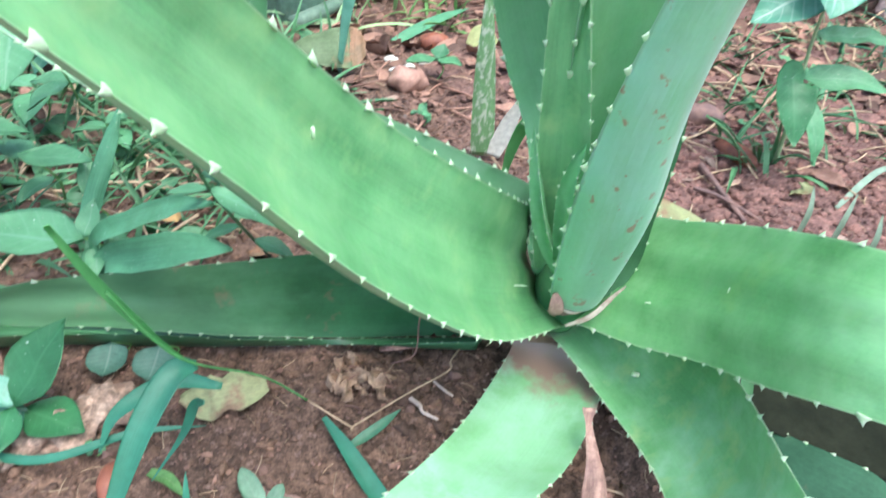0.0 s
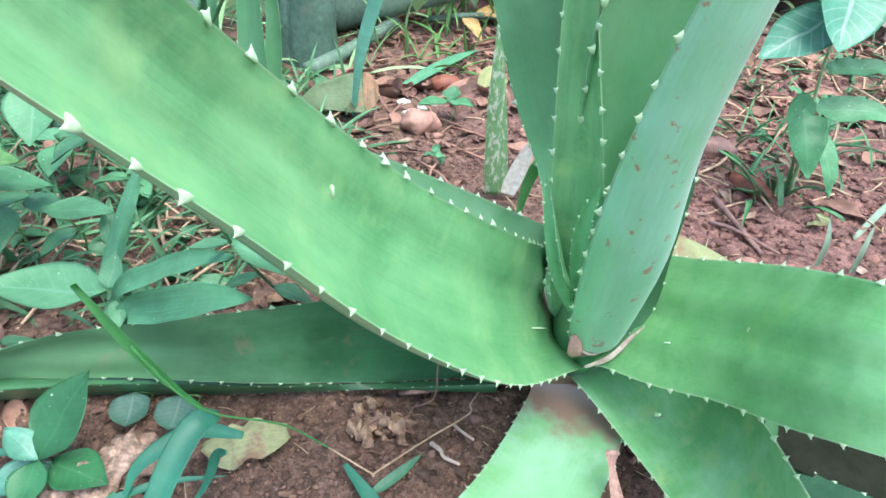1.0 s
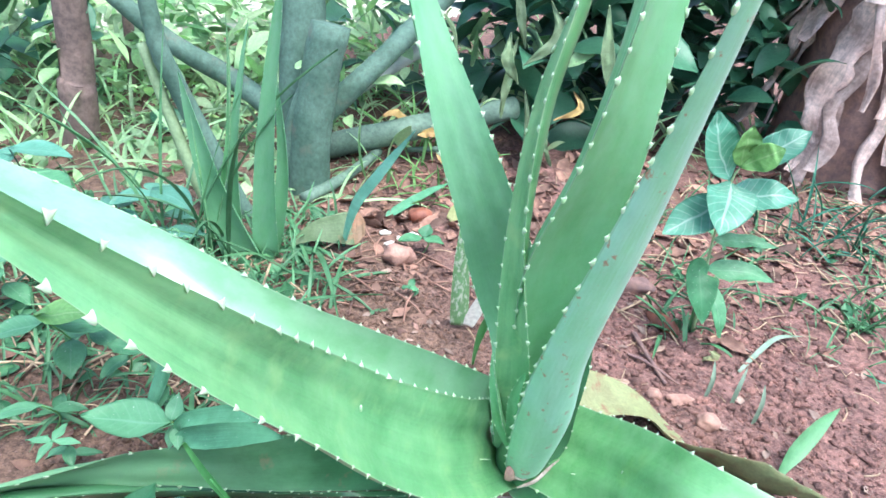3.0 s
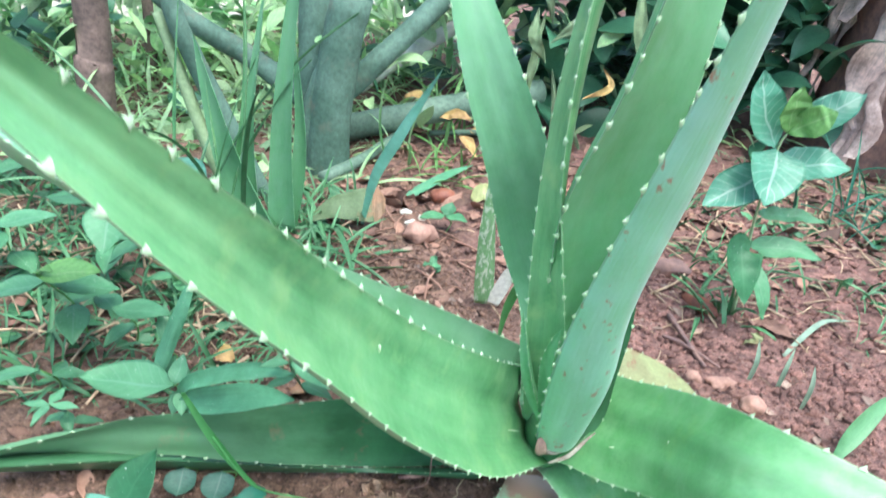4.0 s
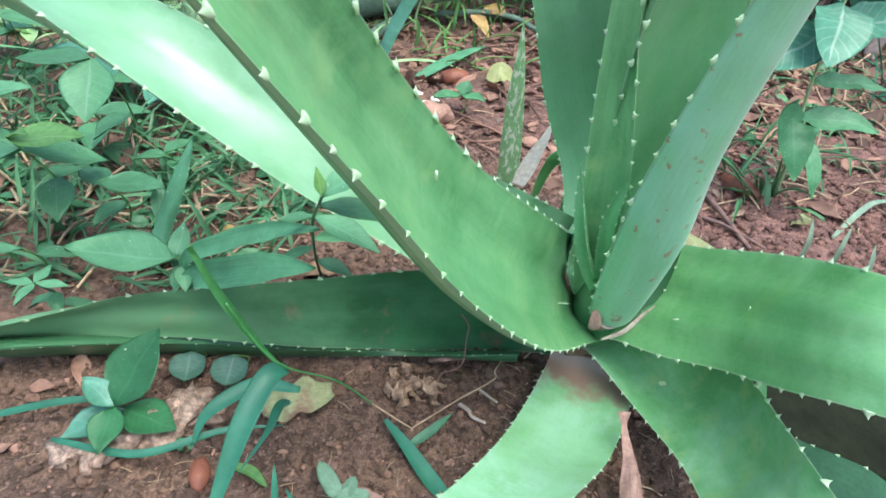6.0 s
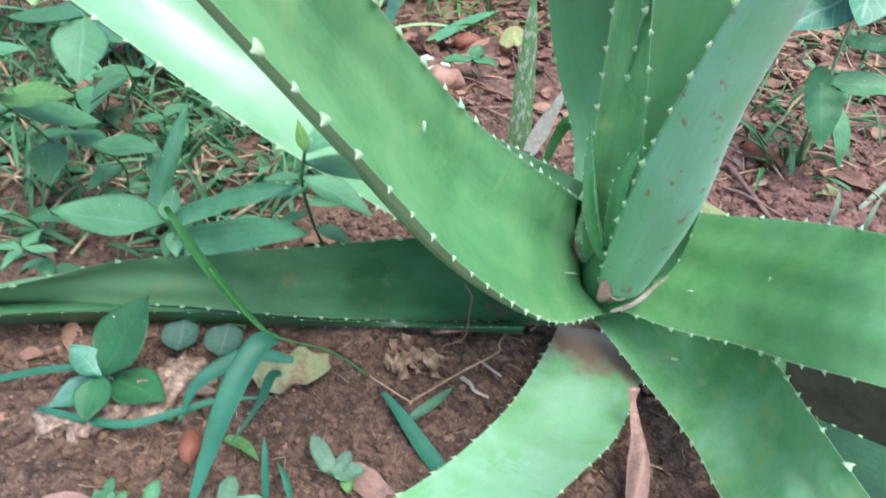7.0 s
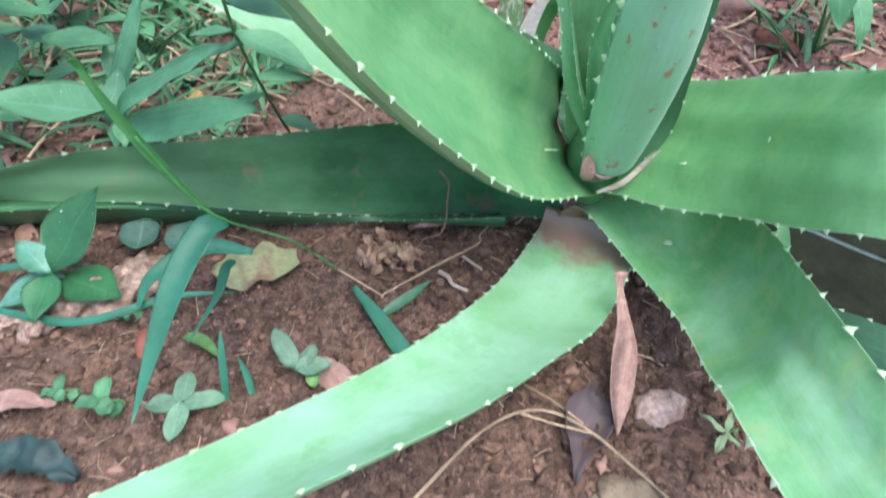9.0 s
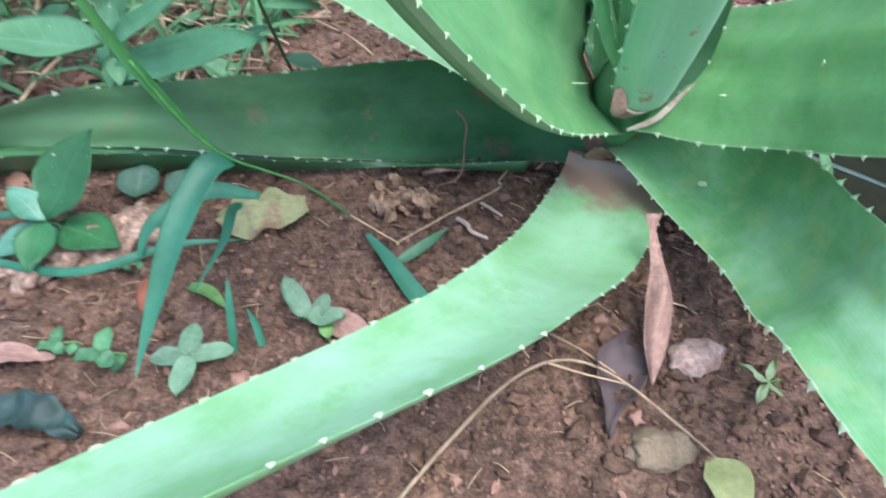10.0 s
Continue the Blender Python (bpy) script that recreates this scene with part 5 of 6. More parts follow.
# the taller weed on the bare side
veined = thing("veined_weed", gz(0.392, 0.672), "weed with pale-veined oval leaves on an upright stem", "weed")
bm = bmesh.new()
tube(bm, spline([gz(0.394, 0.672, -0.004), (0.389, 0.67, 0.064), (0.383, 0.668, 0.102), (0.379, 0.668, 0.151), (0.379, 0.668, 0.23), (0.384, 0.668, 0.25)], 16), [0.0026 - 0.0001 * i for i in range(16)], seg=8, origin=veined.location)
part("stem", bm, STALK, veined, "pale green stem")
OVAL = (0.06, 0.55, 0.9, 1, 0.95, 0.78, 0.45, 0.04)
for pts, w, skin, facing in (
        ([(0.377, 0.668, 0.232), (0.353, 0.664, 0.275), (0.338, 0.672, 0.316)], 0.053, LEAF_VEINED, (0.2, -1, 0.5)),
        ([(0.384, 0.668, 0.25), (0.424, 0.662, 0.283), (0.458, 0.672, 0.301)], 0.038, LEAF_VEINED, (-0.1, -0.8, 0.8)),
        ([(0.384, 0.668, 0.25), (0.379, 0.655, 0.281), (0.378, 0.655, 0.306)], 0.036, LEAF_LIME, (0.2, -1, 0.2)),
        ([(0.384, 0.668, 0.25), (0.402, 0.65, 0.272), (0.42, 0.648, 0.284)], 0.034, LEAF_LIME, (0, -1, 0.5)),
        ([(0.379, 0.668, 0.23), (0.375, 0.645, 0.217), (0.362, 0.624, 0.178)], 0.068, LEAF_VEINED, (0, -1, 0.5)),
        ([(0.379, 0.668, 0.215), (0.358, 0.662, 0.194), (0.33, 0.654, 0.18), (0.304, 0.649, 0.162)], 0.05, LEAF_VEINED, (0, -0.7, 1)),
        ([(0.38, 0.668, 0.22), (0.406, 0.665, 0.217), (0.436, 0.66, 0.222), (0.467, 0.662, 0.216)], 0.046, LEAF_VEINED, (0, -0.7, 1)),
        ([(0.383, 0.668, 0.112), (0.372, 0.655, 0.108), (0.372, 0.635, 0.085), (0.376, 0.62, 0.05)], 0.044, LEAF_DEEP, (0, -1, 0.4)),
        ([(0.383, 0.668, 0.105), (0.404, 0.668, 0.106), (0.439, 0.664, 0.108), (0.474, 0.66, 0.097)], 0.03, LEAF, (0, -0.7, 1)),
        ([(0.379, 0.668, 0.15), (0.4, 0.668, 0.15), (0.43, 0.668, 0.151), (0.468, 0.668, 0.143)], 0.022, LEAF, (0, -0.5, 1)),
        ([(0.384, 0.668, 0.09), (0.388, 0.65, 0.085), (0.4, 0.63, 0.06), (0.404, 0.62, 0.03)], 0.026, LEAF, (0.3, -1, 0.4))):
    strip_part([Vector(v) for v in pts], w, OVAL, skin, facing, channel=0.22, name="leaf", parent=veined, ripple=0.004)

# fallen leaves, sticks and stones
strip_thing("dead_leaf", "yellow-green dead leaf with brown streaks on soil", "dead leaf", LEAF_DRY, [gz(-0.146, 0.298, 0.01), gz(-0.13, 0.297, 0.012), gz(-0.112, 0.302, 0.014), gz(-0.092, 0.314, 0.01)], 0.036, form=(0.15, 0.8, 1, 0.95, 0.8, 0.35), facing=(0, -0.7, 1), ripple=0.006, notch=0.5, part_name="blade")
strip_thing("dead_leaf", "long pinkish-brown dry leaf hanging from the aloe base", "dead leaf", HUSK, [(0.109, 0.272, 0.05), (0.109, 0.262, 0.04), (0.111, 0.24, 0.03), (0.107, 0.215, 0.022), (0.102, 0.188, 0.008)], 0.0145, form=(0.55, 0.3, 0.45, 0.85, 1, 0.8, 0.08), facing=(0, -0.5, 1), channel=-0.7, ripple=0.005)
strip_thing("dead_leaf", "dark purplish grey curled dead leaf on soil", "dead leaf", LEAF_SHALE, [gz(0.1, 0.213, 0.012), gz(0.09, 0.2, 0.012), gz(0.082, 0.18, 0.008), gz(0.078, 0.16, 0.002)], 0.034, form=(0.6, 1, 0.9, 0.35, 0.06), facing=(0, -0.5, 1), channel=0.4, ripple=0.006, notch=0.4)
strip_thing("dead_leaf", "dark blue-green dead leaf lying on soil", "dead leaf", LEAF_SHADE, [gz(-0.225, 0.16, 0.004), gz(-0.2, 0.16, 0.012), gz(-0.175, 0.152, 0.006)], 0.026, form=(0.4, 1, 0.9, 0.3), ripple=0.006, notch=0.5)
strip_thing("dead_leaf", "small red-brown dead leaf by the sprout", "dead leaf", HUSK, [gz(-0.082, 0.238, 0.004), gz(-0.062, 0.227, 0.009), gz(-0.04, 0.212, 0.003)], 0.019, form=(0.3, 0.8, 1, 0.6), ripple=0.003)
strip_thing("dead_leaf", "tan dead leaf on soil", "dead leaf", HUSK, [gz(-0.25, 0.182, 0.005), gz(-0.225, 0.191, 0.01), gz(-0.205, 0.196, 0.004)], 0.016, form=(0.5, 1, 0.8, 0.1), ripple=0.003)
strip_thing("dead_leaf", "yellow dead leaf on soil", "dead leaf", LEAF_LEMON, [gz(0.123, 0.15, 0.004), gz(0.128, 0.138, 0.01), gz(0.13, 0.12, 0.004)], 0.022, form=(0.2, 1, 0.9, 0.2))
olive_leaf = thing("dead_leaf", gz(-0.17, 0.83), "large dull olive leaf with an orange end on soil", "dead leaf")
strip_part([gz(-0.187, 0.82, 0.012), (-0.152, 0.83, 0.03), (-0.112, 0.84, 0.034), (-0.092, 0.845, 0.034)], 0.05, (0.04, 0.45, 0.8, 1, 1.05), LEAF_OLIVE, (0.1, -1, 0.7), channel=0.1, parent=olive_leaf, ripple=0.003)
strip_part([(-0.094, 0.845, 0.034), (-0.085, 0.846, 0.034), (-0.074, 0.848, 0.033)], 0.051, (1, 0.95, 0.35), LEAF_ORANGE, (0.1, -1, 0.7), channel=0.1, parent=olive_leaf, name="withered_end", ripple=0.003)
strip_thing("dead_leaf", "pale brown broken dead leaf on red soil", "dead leaf", LITTER, [gz(0.405, 0.66, 0.004), gz(0.43, 0.64, 0.012), gz(0.455, 0.62, 0.005)], 0.03, form=(0.4, 1, 0.9, 0.3), ripple=0.008, notch=0.5)
strip_thing("dead_leaf", "small curled yellow petal on red soil", "dead leaf", ALOE_YELLOW, [gz(0.387, 0.612, 0.002), gz(0.395, 0.606, 0.012), gz(0.402, 0.61, 0.016)], 0.018, form=(0.5, 1, 0.6), ripple=0.004)
# added dark sheet and rib stand in for the deep shade on this soil
fallen = strip_thing("fallen_leaf", "dark green fallen leaf in deep shade under the aloe", "leaf", DEEP_SHADE, [gz(0.19, 0.385, 0.022), gz(0.25, 0.35, 0.022), gz(0.32, 0.315, 0.02), gz(0.4, 0.28, 0.016)], 0.13, form=(0.7, 1, 1, 0.9, 0.5), ripple=0.003, channel=-0.08)
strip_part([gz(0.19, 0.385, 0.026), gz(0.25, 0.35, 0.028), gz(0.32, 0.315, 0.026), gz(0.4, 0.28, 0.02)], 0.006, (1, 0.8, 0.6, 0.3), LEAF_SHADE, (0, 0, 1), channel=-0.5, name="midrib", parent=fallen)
twig_thing("twig", "long pale bent twig lying on soil", STRAW, [gz(-0.03, 0.118, 0.003), gz(-0.002, 0.154, 0.006), gz(0.03, 0.188, 0.012), gz(0.058, 0.2, 0.014), gz(0.084, 0.191, 0.01), gz(0.113, 0.165, 0.005), gz(0.136, 0.142, 0.003)], 0.0011, 0.0007)
twig_thing("twig", "thin pale twig beside the bent twig", STRAW, [gz(0.055, 0.224, 0.003), gz(0.07, 0.208, 0.008), gz(0.084, 0.193, 0.01)], 0.0008, 0.0006)
twig_thing("twig", "split side shoot of the bent twig", STRAW, [gz(0.05, 0.1975, 0.0145), gz(0.066, 0.192, 0.012), gz(0.088, 0.187, 0.0095)], 0.0008, 0.0005)
twig_thing("twig", "short bleached twig on soil", BLEACHED, [gz(0.003, 0.313, 0.003), gz(0.009, 0.306, 0.006), gz(0.012, 0.302, 0.004), gz(0.022, 0.297, 0.004)], 0.0018, 0.0011)
twig_thing("twig", "short bleached twig on soil", BLEACHED, [gz(0.018, 0.33, 0.003), gz(0.025, 0.32, 0.006), gz(0.032, 0.316, 0.003)], 0.0013, 0.0009)
twig_thing("twig", "thin dry root hanging over the dark leaf", HUSK_DARK, [(0.0, 0.352, 0.058), (0.006, 0.35, 0.05), (0.006, 0.35, 0.036), gz(0.004, 0.345, 0.012), gz(-0.012, 0.344, 0.004)], 0.0008, 0.0005)
stone_thing("stone", "tiny pale pink chip on soil", PEBBLE, (0.034, 0.336), (0.005, 0.004, 0.003), 61)
twig_thing("twig", "grey twig lying on red soil", HUSK_DARK, [gz(0.31, 0.665, 0.004), gz(0.313, 0.62, 0.008), gz(0.325, 0.565, 0.004)], 0.0035, 0.0025)
twig_thing("twig", "grey twig lying on red soil", HUSK_DARK, [gz(0.29, 0.62, 0.004), gz(0.31, 0.6, 0.008), gz(0.34, 0.56, 0.004)], 0.0025, 0.0015)
stone_thing("seed", "red-brown almond-shaped seed on soil", POD, (-0.171, 0.242), (0.007, 0.0125, 0.0065), 2, "seed", rough=0.08, turn=10)
stone_thing("seed_pod", "long red-brown seed pod on red soil", POD, (0.357, 0.69), (0.013, 0.03, 0.011), 3, "seed pod", rough=0.15, turn=28)
stone_thing("stone", "pale rough stone with pinkish stains", STONE, (0.131, 0.211), (0.0165, 0.011, 0.007), 4, turn=25)
stone_thing("stone", "mossy stone half sunk in soil", MOSSY, (0.102, 0.155), (0.016, 0.012, 0.005), 5, rough=0.5)
for k, (x, y, s) in enumerate(((-0.192, 0.293, 0.016), (-0.205, 0.28, 0.016), (-0.222, 0.268, 0.018), (-0.243, 0.257, 0.015), (-0.183, 0.3, 0.01), (-0.258, 0.252, 0.011))):
    stone_thing("clod", "pale crumbling lump of dry earth", EARTH, (x, y), (s * 1.15, s, s * 0.48), 40 + k, "earth", rough=0.9, turn=37 * k)
stone_thing("stone", "pinkish round stone on soil", PEBBLE, (-0.02, 0.815), (0.024, 0.02, 0.018), 8)
stone_thing("stone", "flat reddish stone on soil", PEBBLE, (0.335, 0.535), (0.018, 0.01, 0.007), 9)
stone_thing("stone", "reddish stone on soil", PEBBLE, (0.35, 0.49), (0.013, 0.012, 0.01), 10)
stone_thing("stone", "reddish stone on soil", PEBBLE, (0.302, 0.54), (0.01, 0.009, 0.008), 11)
stone_thing("clod", "brown lump of bark on soil", HUSK_DARK, (0.34, 0.78), (0.03, 0.016, 0.014), 12, "bark", turn=-20)

# the ragged fibre clump
fibre = thing("crumpled_leaf", gz(-0.033, 0.325), "crumpled tan dead leaf with ragged fibres on soil", "dead leaf")
rc = random.Random(8)
for k in range(9):
    p = gz(-0.036 + rc.uniform(-0.017, 0.02), 0.327 + rc.uniform(-0.012, 0.014), rc.uniform(0.001, 0.008))
    a = rc.uniform(-1.2, 0.5)
    d = Vector((math.cos(a), math.sin(a), 0)) * rc.uniform(0.008, 0.015)
    strip_part([p - d, p + Vector((0, 0, rc.uniform(0.002, 0.009))), p + d], rc.uniform(0.009, 0.017), (0.5, 1, 0.8, 0.3), TAN, (rc.uniform(-0.7, 0.7), -0.6, 1), channel=rc.uniform(-0.7, 0.5), name="fold", parent=fibre, ripple=0.012, notch=0.7)
r = random.Random(31)
for k in range(16):
    bm = bmesh.new()
    a, ln = r.uniform(-0.6, 3.8), r.uniform(0.008, 0.022)
    s = Vector((r.gauss(0, 0.009), r.gauss(0, 0.007), r.uniform(0.0, 0.008)))
    e = s + Vector((math.cos(a) * ln, math.sin(a) * ln * 0.6, r.uniform(0.0, 0.012)))
    tube(bm, spline([s, s.lerp(e, 0.5) + Vector((0, 0, r.uniform(0, 0.006))), e], 5), [r.uniform(0.0005, 0.0014)] * 4 + [0.0003], seg=5)
    part("fibre", bm, LITTER, fibre)
root_fibre = [gz(-0.02, 0.36, 0.003), gz(-0.01, 0.352, 0.012), gz(0.012, 0.36, 0.006)]
twig_thing("twig", "curled dry root fibre by the aloe", HUSK, root_fibre, 0.0022, 0.0012)

# dry scales at the crown
for pts, w, label, skin in (([(0.0875, 0.3145, 0.084), (0.0875, 0.312, 0.09), (0.0865, 0.3115, 0.097), (0.085, 0.313, 0.103)], 0.009, "dry pinkish-brown scale", HUSK),
                            ([(0.097, 0.318, 0.072), (0.112, 0.32, 0.079), (0.1235, 0.325, 0.09), (0.131, 0.326, 0.1)], 0.0036, "pale papery leaf edge", PAPER),
                            ([(0.0905, 0.316, 0.089), (0.0985, 0.314, 0.0865), (0.107, 0.316, 0.088)], 0.0016, "pale papery leaf edge", PAPER),
                            ([(0.088, 0.324, 0.079), (0.096, 0.322, 0.081), (0.105, 0.324, 0.085), (0.112, 0.327, 0.09)], 0.006, "brown withered leaf base", HUSK_DARK)):
    strip_part([Vector(p) for p in pts], w, (0.5, 1, 1, 0.8, 0.3), skin, (0, -1, 0.3), channel=-0.3, name="dry_scale", parent=aloe)


# ---- plants behind ----
def tuft(label, place, count, height, width, skin, spread, seed, category="grass", lean=(50, 88)):
    b = gz(*place)
    t = thing("grass_clump", b, label, category, "grass clumps")
    r = random.Random(seed)
    for k in range(count):
        p = b + Vector((r.gauss(0, spread), r.gauss(0, spread), -0.003))
        bm = bmesh.new()
        leaf_at(bm, p, r.uniform(0, 360), r.uniform(*lean), height * r.uniform(0.5, 1.1), width * r.uniform(0.6, 1.2), droop=r.uniform(0.1, 0.5), seed=k, origin=b, shape="grass", channel=0.3)
        part("blade", bm, skin, t)
    return t


aloe2 = thing("aloe_plant", gz(-0.25, 0.8), "smaller aloe with slim upright dark green leaves", "succulent plant")
for k, (foot, head, bend, w) in enumerate((((-0.218, 0.8, 0.0), (-0.194, 0.8, 0.34), -0.008, 0.02), ((-0.25, 0.79, 0.0), (-0.308, 0.8, 0.19), -0.006, 0.03), ((-0.215, 0.815, 0.0), (-0.2, 0.84, 0.2), 0.01, 0.015),
                                           ((-0.26, 0.81, 0.0), (-0.25, 0.83, 0.26), -0.01, 0.012), ((-0.3, 0.8, 0.02), (-0.258, 0.8, 0.27), 0.01, 0.006), ((-0.292, 0.78, 0.0), (-0.3, 0.78, 0.14), 0.0, 0.004))):
    a, c = Vector(foot), Vector(head)
    mid = [a.lerp(c, i / 5) + Vector((bend * math.sin(math.pi * i / 5), 0, 0)) for i in range(6)]
    half = [Vector((-w * (1 - 0.13 * i), 0.003, 0)) for i in range(6)]
    aloe_leaf(aloe2, "slim upright green leaf", ALOE_GREY if k < 4 else ALOE, mid, half, (0, -1, 0.2), channel=0.3, thick=0.3, tip=0.08, thorn=0.45, pitch=(0.02, 0.03), rng=40 + k, root=False)

tuft("long arching green grass behind the aloe", (-0.32, 0.78), 14, 0.36, 0.007, BLADE, 0.03, 1)
tuft("arching blue-green grass behind the aloe", (-0.18, 0.77), 9, 0.24, 0.008, BLADE, 0.03, 2, lean=(12, 50))
tuft("thin grass lying over the soil", (-0.12, 0.69), 6, 0.14, 0.006, BLADE, 0.03, 3, lean=(5, 40))
tuft("fine short grass on bare soil", (0.42, 0.84), 30, 0.1, 0.0035, BLADE, 0.04, 4, lean=(25, 80))
tuft("fine short grass on bare soil", (0.66, 0.72), 30, 0.09, 0.004, BLADE, 0.04, 5, lean=(25, 80))
tuft("fine grass by the banana stem", (0.76, 1.0), 40, 0.16, 0.005, BLADE_TEAL, 0.06, 6, lean=(25, 80))
tuft("fine short grass on bare soil", (0.37, 0.67), 18, 0.08, 0.006, BLADE, 0.015, 7, lean=(40, 85))
tuft("short grass by the fallen branch", (0.02, 1.08), 24, 0.12, 0.005, LEAF_LIME, 0.05, 9, lean=(20, 80))
tuft("fine grass by the red soil", (0.7, 0.55), 22, 0.07, 0.004, BLADE_TEAL, 0.03, 10, lean=(20, 70))
tuft("yellow-green grass beside the log", (0.02, 1.3), 22, 0.18, 0.008, LEAF_LIME, 0.04, 11, lean=(30, 80))


def scatter_mass(name, label, category, skin, count, region, proto, scale, seed, tilt=0.3, keep=None):
    r = random.Random(seed)
    verts, faces = [], []
    done = 0
    while done < count:
        x, y = r.uniform(region[0], region[1]), r.uniform(region[2], region[3])
        if keep and not keep(x, y, r):
            continue
        co, fs = proto[done % len(proto)]
        m = Matrix.Translation(gz(x, y, 0.001)) @ Euler((r.gauss(0, tilt), r.gauss(0, tilt), r.uniform(0, 6.28))).to_matrix().to_4x4() @ Matrix.Scale(r.uniform(*scale), 4)
        b0 = len(verts)
        verts += [tuple(m @ c) for c in co]
        faces += [[b0 + i for i in f] for f in fs]
        done += 1
    me = bpy.data.meshes.new(name)
    me.from_pydata(verts, [], faces)
    me.materials.append(skin)
    for p in me.polygons:
        p.use_smooth = True
    return tagged(new(name, me), label, category, kind="stuff")


def protos(build, n):
    out = []
    for k in range(n):
        b = bmesh.new()
        build(b, k)
        b.verts.index_update()
        out.append(([v.co.copy() for v in b.verts], [[v.index for v in f.verts] for f in b.faces]))
        b.free()
    return out


CLODS = protos(lambda b, k: lump(b, (0, 0, -0.1), (1, 0.75, 0.55), k + 20, rough=1.1, sub=2), 6)
CRUMBS = protos(lambda b, k: lump(b, (0, 0, -0.1), (1, 0.75, 0.6), k + 20, rough=0.9, sub=1), 6)
CHIPS = protos(lambda b, k: leaf_at(b, (-0.5, 0, 0.05), 0, 10, 1.0, 0.5, droop=0.1, seed=k, shape="ovate", ripple=0.08), 4)
STRAWS = protos(lambda b, k: tube(b, spline([(-0.5, 0, 0.03), (0, 0.08 * (k - 1), 0.09), (0.5, 0, 0.04)], 5), [0.02] * 5, seg=5), 3)
BLADES = protos(lambda b, k: leaf_at(b, (0, 0, 0), 0, 60 - 18 * k, 1.0, 0.06, droop=0.3, seed=k, shape="grass", channel=0.3, ripple=0.0), 3)
scatter_mass("soil_crumbs", "fine crumbs of reddish-brown soil", "soil", CLOD, 9000, (-0.35, 0.55, 0.06, 0.8), CRUMBS, (0.0008, 0.003), 1)
scatter_mass("soil_clods", "irregular lumps of brown soil", "soil", CLOD, 1500, (-0.35, 0.5, 0.08, 0.8), CLODS, (0.0025, 0.0065), 12)
scatter_mass("soil_clods", "larger clods of red soil on the bare side", "soil", CLOD, 1300, (0.25, 0.95, 0.3, 1.1), CLODS, (0.0025, 0.0085), 2)
scatter_mass("gravel", "small pinkish stones in the soil", "gravel", PEBBLE, 420, (-0.4, 0.9, 0.05, 1.2), CLODS, (0.0025, 0.006), 3)
scatter_mass("leaf_litter", "brown crumbled dead leaves on the soil", "leaf litter", LITTER, 520, (-0.5, 0.9, 0.25, 1.4), CHIPS, (0.012, 0.035), 4, keep=lambda x, y, r: (y > 0.75 or x < -0.25 or r.random() < 0.12))
scatter_mass("straw_litter", "thin dry stems scattered on the soil", "straw", STRAW, 420, (-0.6, 1.0, 0.1, 1.3), STRAWS, (0.012, 0.05), 5, keep=lambda x, y, r: (y > 0.5 or r.random() < 0.25))
scatter_mass("grass", "thin green grass among the weeds", "grass", BLADE, 1300, (-0.75, -0.12, 0.42, 0.95), BLADES, (0.03, 0.09), 6, keep=lambda x, y, r: x < -0.1 - 0.45 * max(0.0, 0.6 - y) and r.random() < 0.9)
scatter_mass("grass", "thin green grass by the banana stem", "grass", BLADE, 420, (0.35, 1.1, 0.6, 1.3), BLADES, (0.02, 0.07), 7, keep=lambda x, y, r: noise.noise(Vector((x * 6, y * 6, 3))) > 0.0 or y > 1.05)
scatter_mass("low_weeds", "low leafy weeds among the grass", "weed", LEAF, 420, (-0.75, -0.14, 0.45, 0.95), CHIPS, (0.018, 0.05), 18, tilt=0.6, keep=lambda x, y, r: x < -0.12 - 0.5 * max(0.0, 0.6 - y))
scatter_mass("gravel", "pale grit in the soil by the aloe", "gravel", PEBBLE, 2200, (-0.3, 0.35, 0.1, 0.48), CRUMBS, (0.0006, 0.0019), 19)
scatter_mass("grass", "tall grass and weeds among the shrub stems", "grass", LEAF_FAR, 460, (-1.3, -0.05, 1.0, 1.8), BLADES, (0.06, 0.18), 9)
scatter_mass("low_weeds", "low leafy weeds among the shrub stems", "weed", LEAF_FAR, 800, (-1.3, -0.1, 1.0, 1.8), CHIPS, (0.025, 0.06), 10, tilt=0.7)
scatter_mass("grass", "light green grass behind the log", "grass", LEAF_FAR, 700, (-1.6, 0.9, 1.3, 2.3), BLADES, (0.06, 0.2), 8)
scatter_mass("straw_litter", "short pale straw bits on the soil", "straw", STRAW, 420, (-0.3, 0.3, 0.1, 0.45), STRAWS, (0.005, 0.016), 15)
scatter_mass("leaf_litter", "brown crumbs of dead leaves near the aloe", "leaf litter", LITTER, 330, (-0.3, 0.3, 0.1, 0.45), CHIPS, (0.003, 0.009), 16)

# pale nicks and dried drops on the leaves
for (x, y, z), s, d in (((-0.035, 0.204, 0.259), (0.0009, 0.0006, 0.0026), "white fleck"), ((0.066, 0.324, 0.098), (0.005, 0.0006, 0.0005), "white scratch"), ((0.141, 0.306, 0.105), (0.005, 0.0006, 0.0006), "white scratch"),
                        ((0.164, 0.274, 0.144), (0.0005, 0.0006, 0.0016), "white fleck"), ((0.165, 0.261, 0.134), (0.001, 0.0006, 0.0008), "white fleck"), ((0.145, 0.304, 0.046), (0.003, 0.002, 0.0012), "bluish white smear")):
    bm = bmesh.new()
    lump(bm, Vector((x, y, z)) - aloe.location, s, int(x * 999), rough=0.5, sub=2)
    part("fleck", bm, THORN, aloe, d)

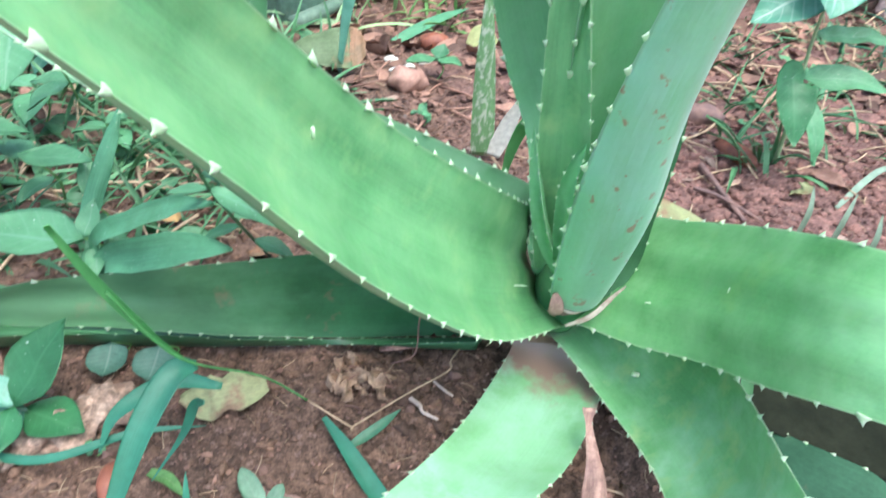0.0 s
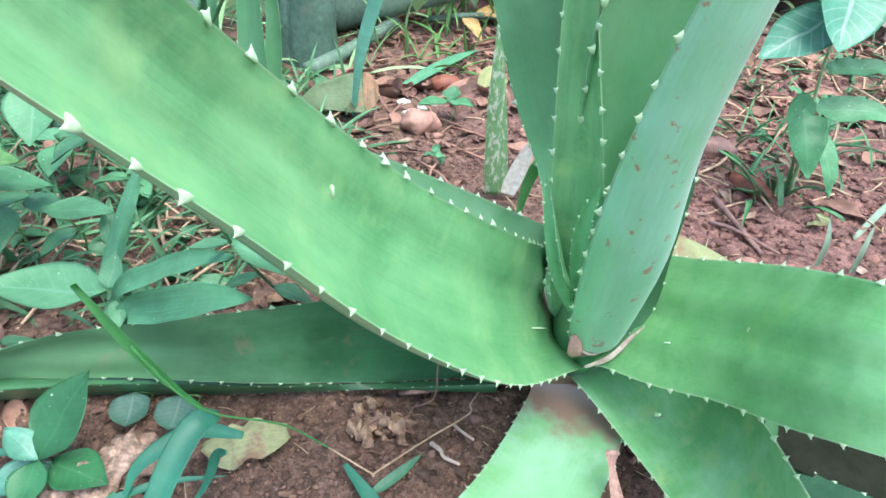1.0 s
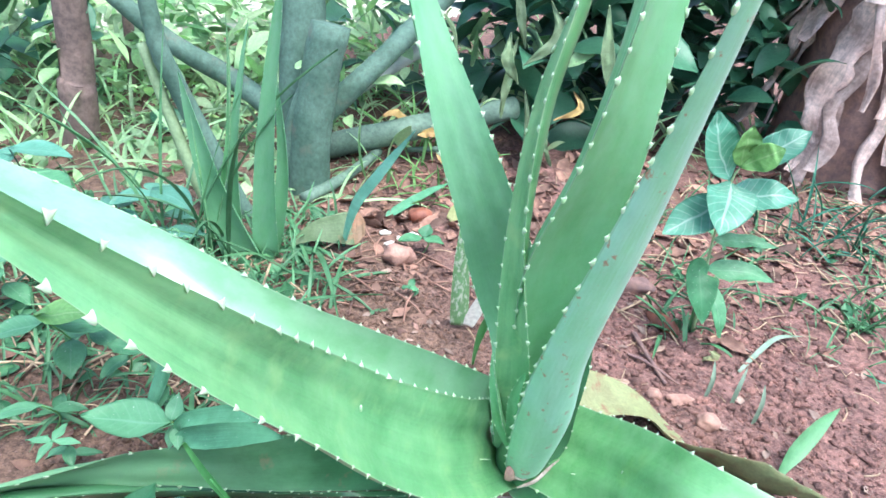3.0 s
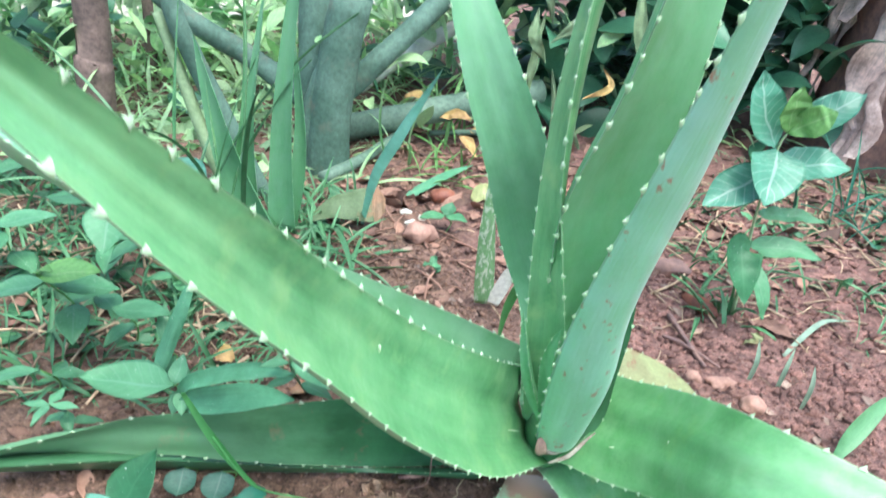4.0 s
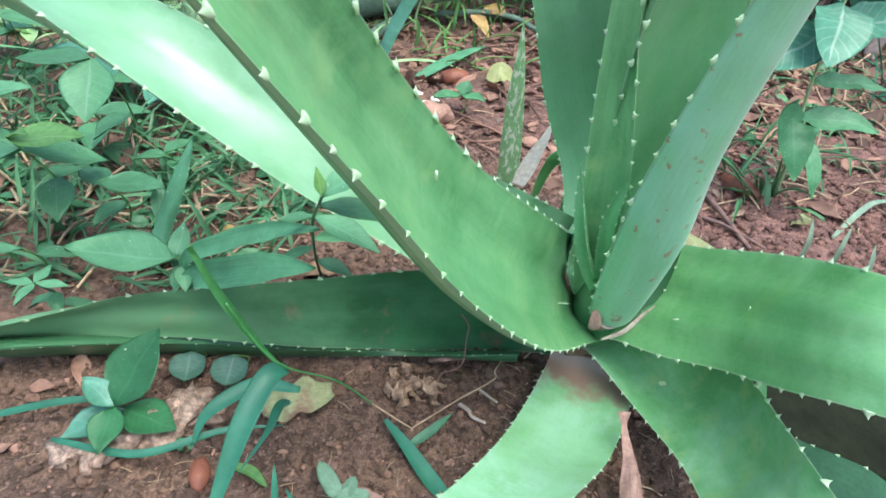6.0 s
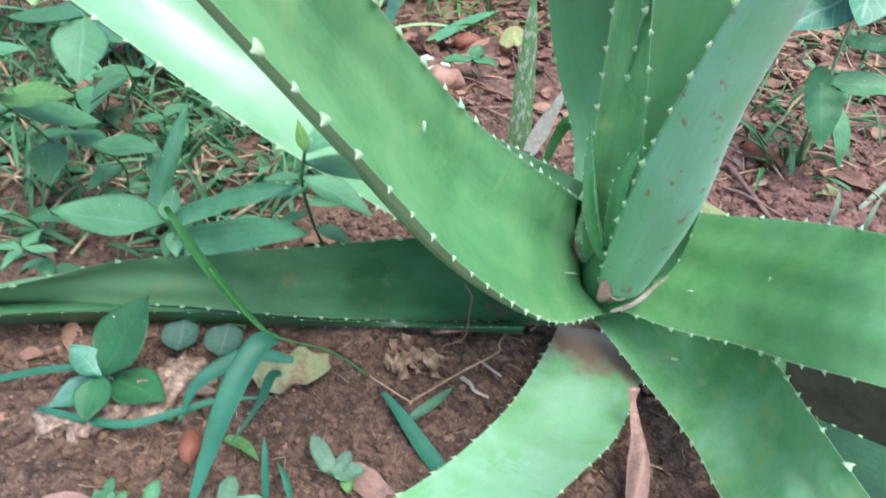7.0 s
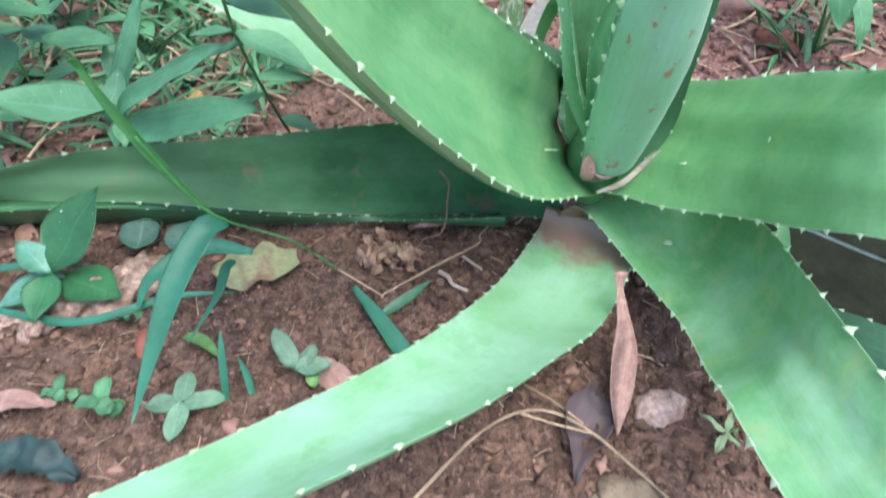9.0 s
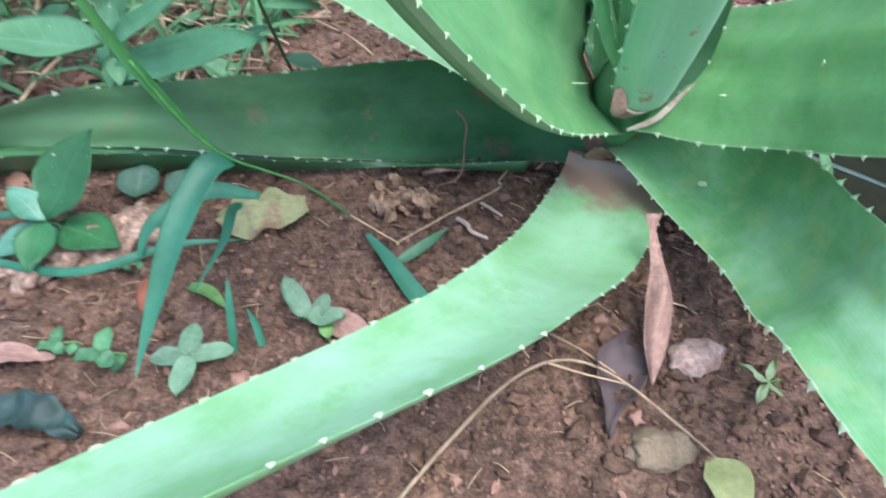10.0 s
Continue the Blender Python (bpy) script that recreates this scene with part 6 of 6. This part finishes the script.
# dried water marks on the shining leaf
for k, (near, size) in enumerate((((-0.181, 0.363, 0.241), 0.0055), ((-0.207, 0.369, 0.258), 0.0035), ((-0.224, 0.364, 0.265), 0.003), ((-0.192, 0.382, 0.258), 0.003), ((-0.158, 0.360, 0.222), 0.0022), ((-0.174, 0.374, 0.251), 0.002))):
    spot = Vector(near) - aloe.location
    face = min((p for p in gloss_leaf.data.polygons if p.normal.dot(Vector((0.3, -0.5, 0.6))) > 0.2), key=lambda p: (p.center - spot).length)
    u = face.normal.orthogonal().normalized()
    v = face.normal.cross(u)
    mid = spot - face.normal * (spot - face.center).dot(face.normal)
    bm = bmesh.new()
    ring = [mid + face.normal * 0.0002 + (u * math.cos(a) * 1.25 + v * math.sin(a)) * size * (1 + 0.25 * noise.noise(Vector((math.cos(a), math.sin(a), k * 2.3)))) for a in (2 * math.pi * i / 20 for i in range(21))]
    tube(bm, ring, [0.0004] * 21, seg=6)
    part("water_mark", bm, ALOE, aloe, "dried ring-shaped water mark")

# dry leaves hanging in the bush, and scraps on the bare side
r = random.Random(77)
for k in range(9):
    x, y, z = r.uniform(0.14, 0.3), r.uniform(1.05, 1.2), r.uniform(0.14, 0.4)
    ln = r.uniform(0.08, 0.16) if k else 0.05
    strip_thing("dead_leaf", "olive leaf hanging in the bush" if k else "yellow dead leaf hanging in the bush", "dead leaf", HANG if k else YELLOW_DRY,
                [(x, y, z), (x + r.uniform(-0.02, 0.02), y - 0.02, z - ln * 0.5), (x + r.uniform(-0.04, 0.04), y - 0.02, max(0.01, z - ln))], r.uniform(0.016, 0.028) if k else 0.012, facing=(r.uniform(-0.6, 0.6), -1, 0.1), form=(0.1, 0.6, 1, 0.8, 0.1), ripple=0.008, group="hanging dead leaves")
for (x, y, z), d in (((0.0, 1.2, 0.06), (0.06, -0.03, 0.01)), ((0.04, 1.16, 0.04), (0.03, -0.05, -0.02)), ((-0.02, 1.24, 0.075), (-0.05, -0.04, 0.02)), ((0.06, 1.22, 0.03), (0.05, -0.02, 0.0))):
    strip_thing("dead_leaf", "dry yellow leaf beside the log", "dead leaf", YELLOW_DRY, [(x, y, z), (x + d[0] * 0.5, y + d[1] * 0.5, z + d[2] * 0.5 + 0.01), (x + d[0], y + d[1], max(0.01, z + d[2]))], 0.02, facing=(0, -0.7, 0.7), form=(0.2, 1, 0.8, 0.1), ripple=0.006, group="dry leaves by the log")
strip_thing("grass_shoot", "blue-green grass blade lying behind the aloe", "grass", BLADE_BROAD, [gz(-0.05, 0.955, 0.004), gz(-0.015, 0.99, 0.016), gz(0.025, 1.04, 0.018), gz(0.065, 1.085, 0.02)], 0.016, facing=(0, -0.8, 1))
twig_thing("twig", "green bent stem lying by the log", BARK_LOG, [gz(-0.017, 1.235, 0.02), gz(0.06, 1.22, 0.035), gz(0.12, 1.2, 0.03), gz(0.165, 1.19, 0.012)], 0.006, 0.005)
stone_thing("seed", "orange-brown round seed behind the aloe", POD, (0.012, 0.965), (0.022, 0.016, 0.013), 62, "seed", rough=0.2)
strip_thing("dead_leaf", "pale yellow curled leaf behind the aloe", "dead leaf", LEAF_LEMON, [gz(0.06, 0.95, 0.006), gz(0.078, 0.952, 0.022), gz(0.1, 0.955, 0.008)], 0.026, facing=(0, -0.8, 0.7), form=(0.4, 1, 1, 0.4))
for x, y in ((-0.035, 0.86), (-0.02, 0.885), (0.0, 0.9), (-0.045, 0.9)):
    stone_thing("petal", "small white petal on soil", PETAL, (x, y), (0.008, 0.006, 0.004), int(900 * y), "petal", rough=0.5)
scatter_mass("plant_scraps", "bleached scraps of dead leaves on the red soil", "leaf litter", PALE_BIT, 150, (0.2, 0.95, 0.4, 1.2), CHIPS, (0.006, 0.022), 21)
scatter_mass("leaf_litter", "brown dead leaves and chips behind the aloe", "leaf litter", LITTER, 260, (-0.16, 0.28, 0.66, 1.1), CHIPS, (0.012, 0.038), 41, tilt=0.35, keep=lambda x, y, r: r.random() < (y - 0.5) * 1.6)
scatter_mass("straw_litter", "thin twigs and stems behind the aloe", "straw", LITTER, 150, (-0.18, 0.3, 0.68, 1.2), STRAWS, (0.03, 0.09), 42, tilt=0.15)
scatter_mass("plant_scraps", "bleached scraps of dead leaves behind the aloe", "leaf litter", PALE_BIT, 110, (-0.2, 0.3, 0.55, 1.2), CHIPS, (0.006, 0.024), 22)
scatter_mass("leaf_litter", "brown dead leaves piled under the bush", "leaf litter", LITTER, 380, (-0.15, 0.45, 0.9, 1.35), CHIPS, (0.02, 0.06), 23, tilt=0.5)
scatter_mass("low_weeds", "small green weeds on the bare side", "weed", LEAF, 150, (0.4, 0.95, 0.68, 1.15), CHIPS, (0.015, 0.035), 31, tilt=0.5, keep=lambda x, y, r: noise.noise(Vector((x * 7, y * 7, 8))) > 0.1)
scatter_mass("leaf_litter", "grey-brown dead leaves by the banana stem", "leaf litter", LITTER, 260, (0.35, 1.0, 0.85, 1.3), CHIPS, (0.015, 0.06), 32, tilt=0.4)
scatter_mass("straw_litter", "dry grass stems on the bare side", "straw", STRAW, 220, (0.3, 0.95, 0.65, 1.2), STRAWS, (0.03, 0.09), 33)
scatter_mass("straw_litter", "dry straw stems among the weeds", "straw", STRAW, 260, (-0.65, -0.1, 0.42, 0.85), STRAWS, (0.03, 0.09), 34, tilt=0.5, keep=lambda x, y, r: x < -0.1 - 0.45 * max(0.0, 0.6 - y))
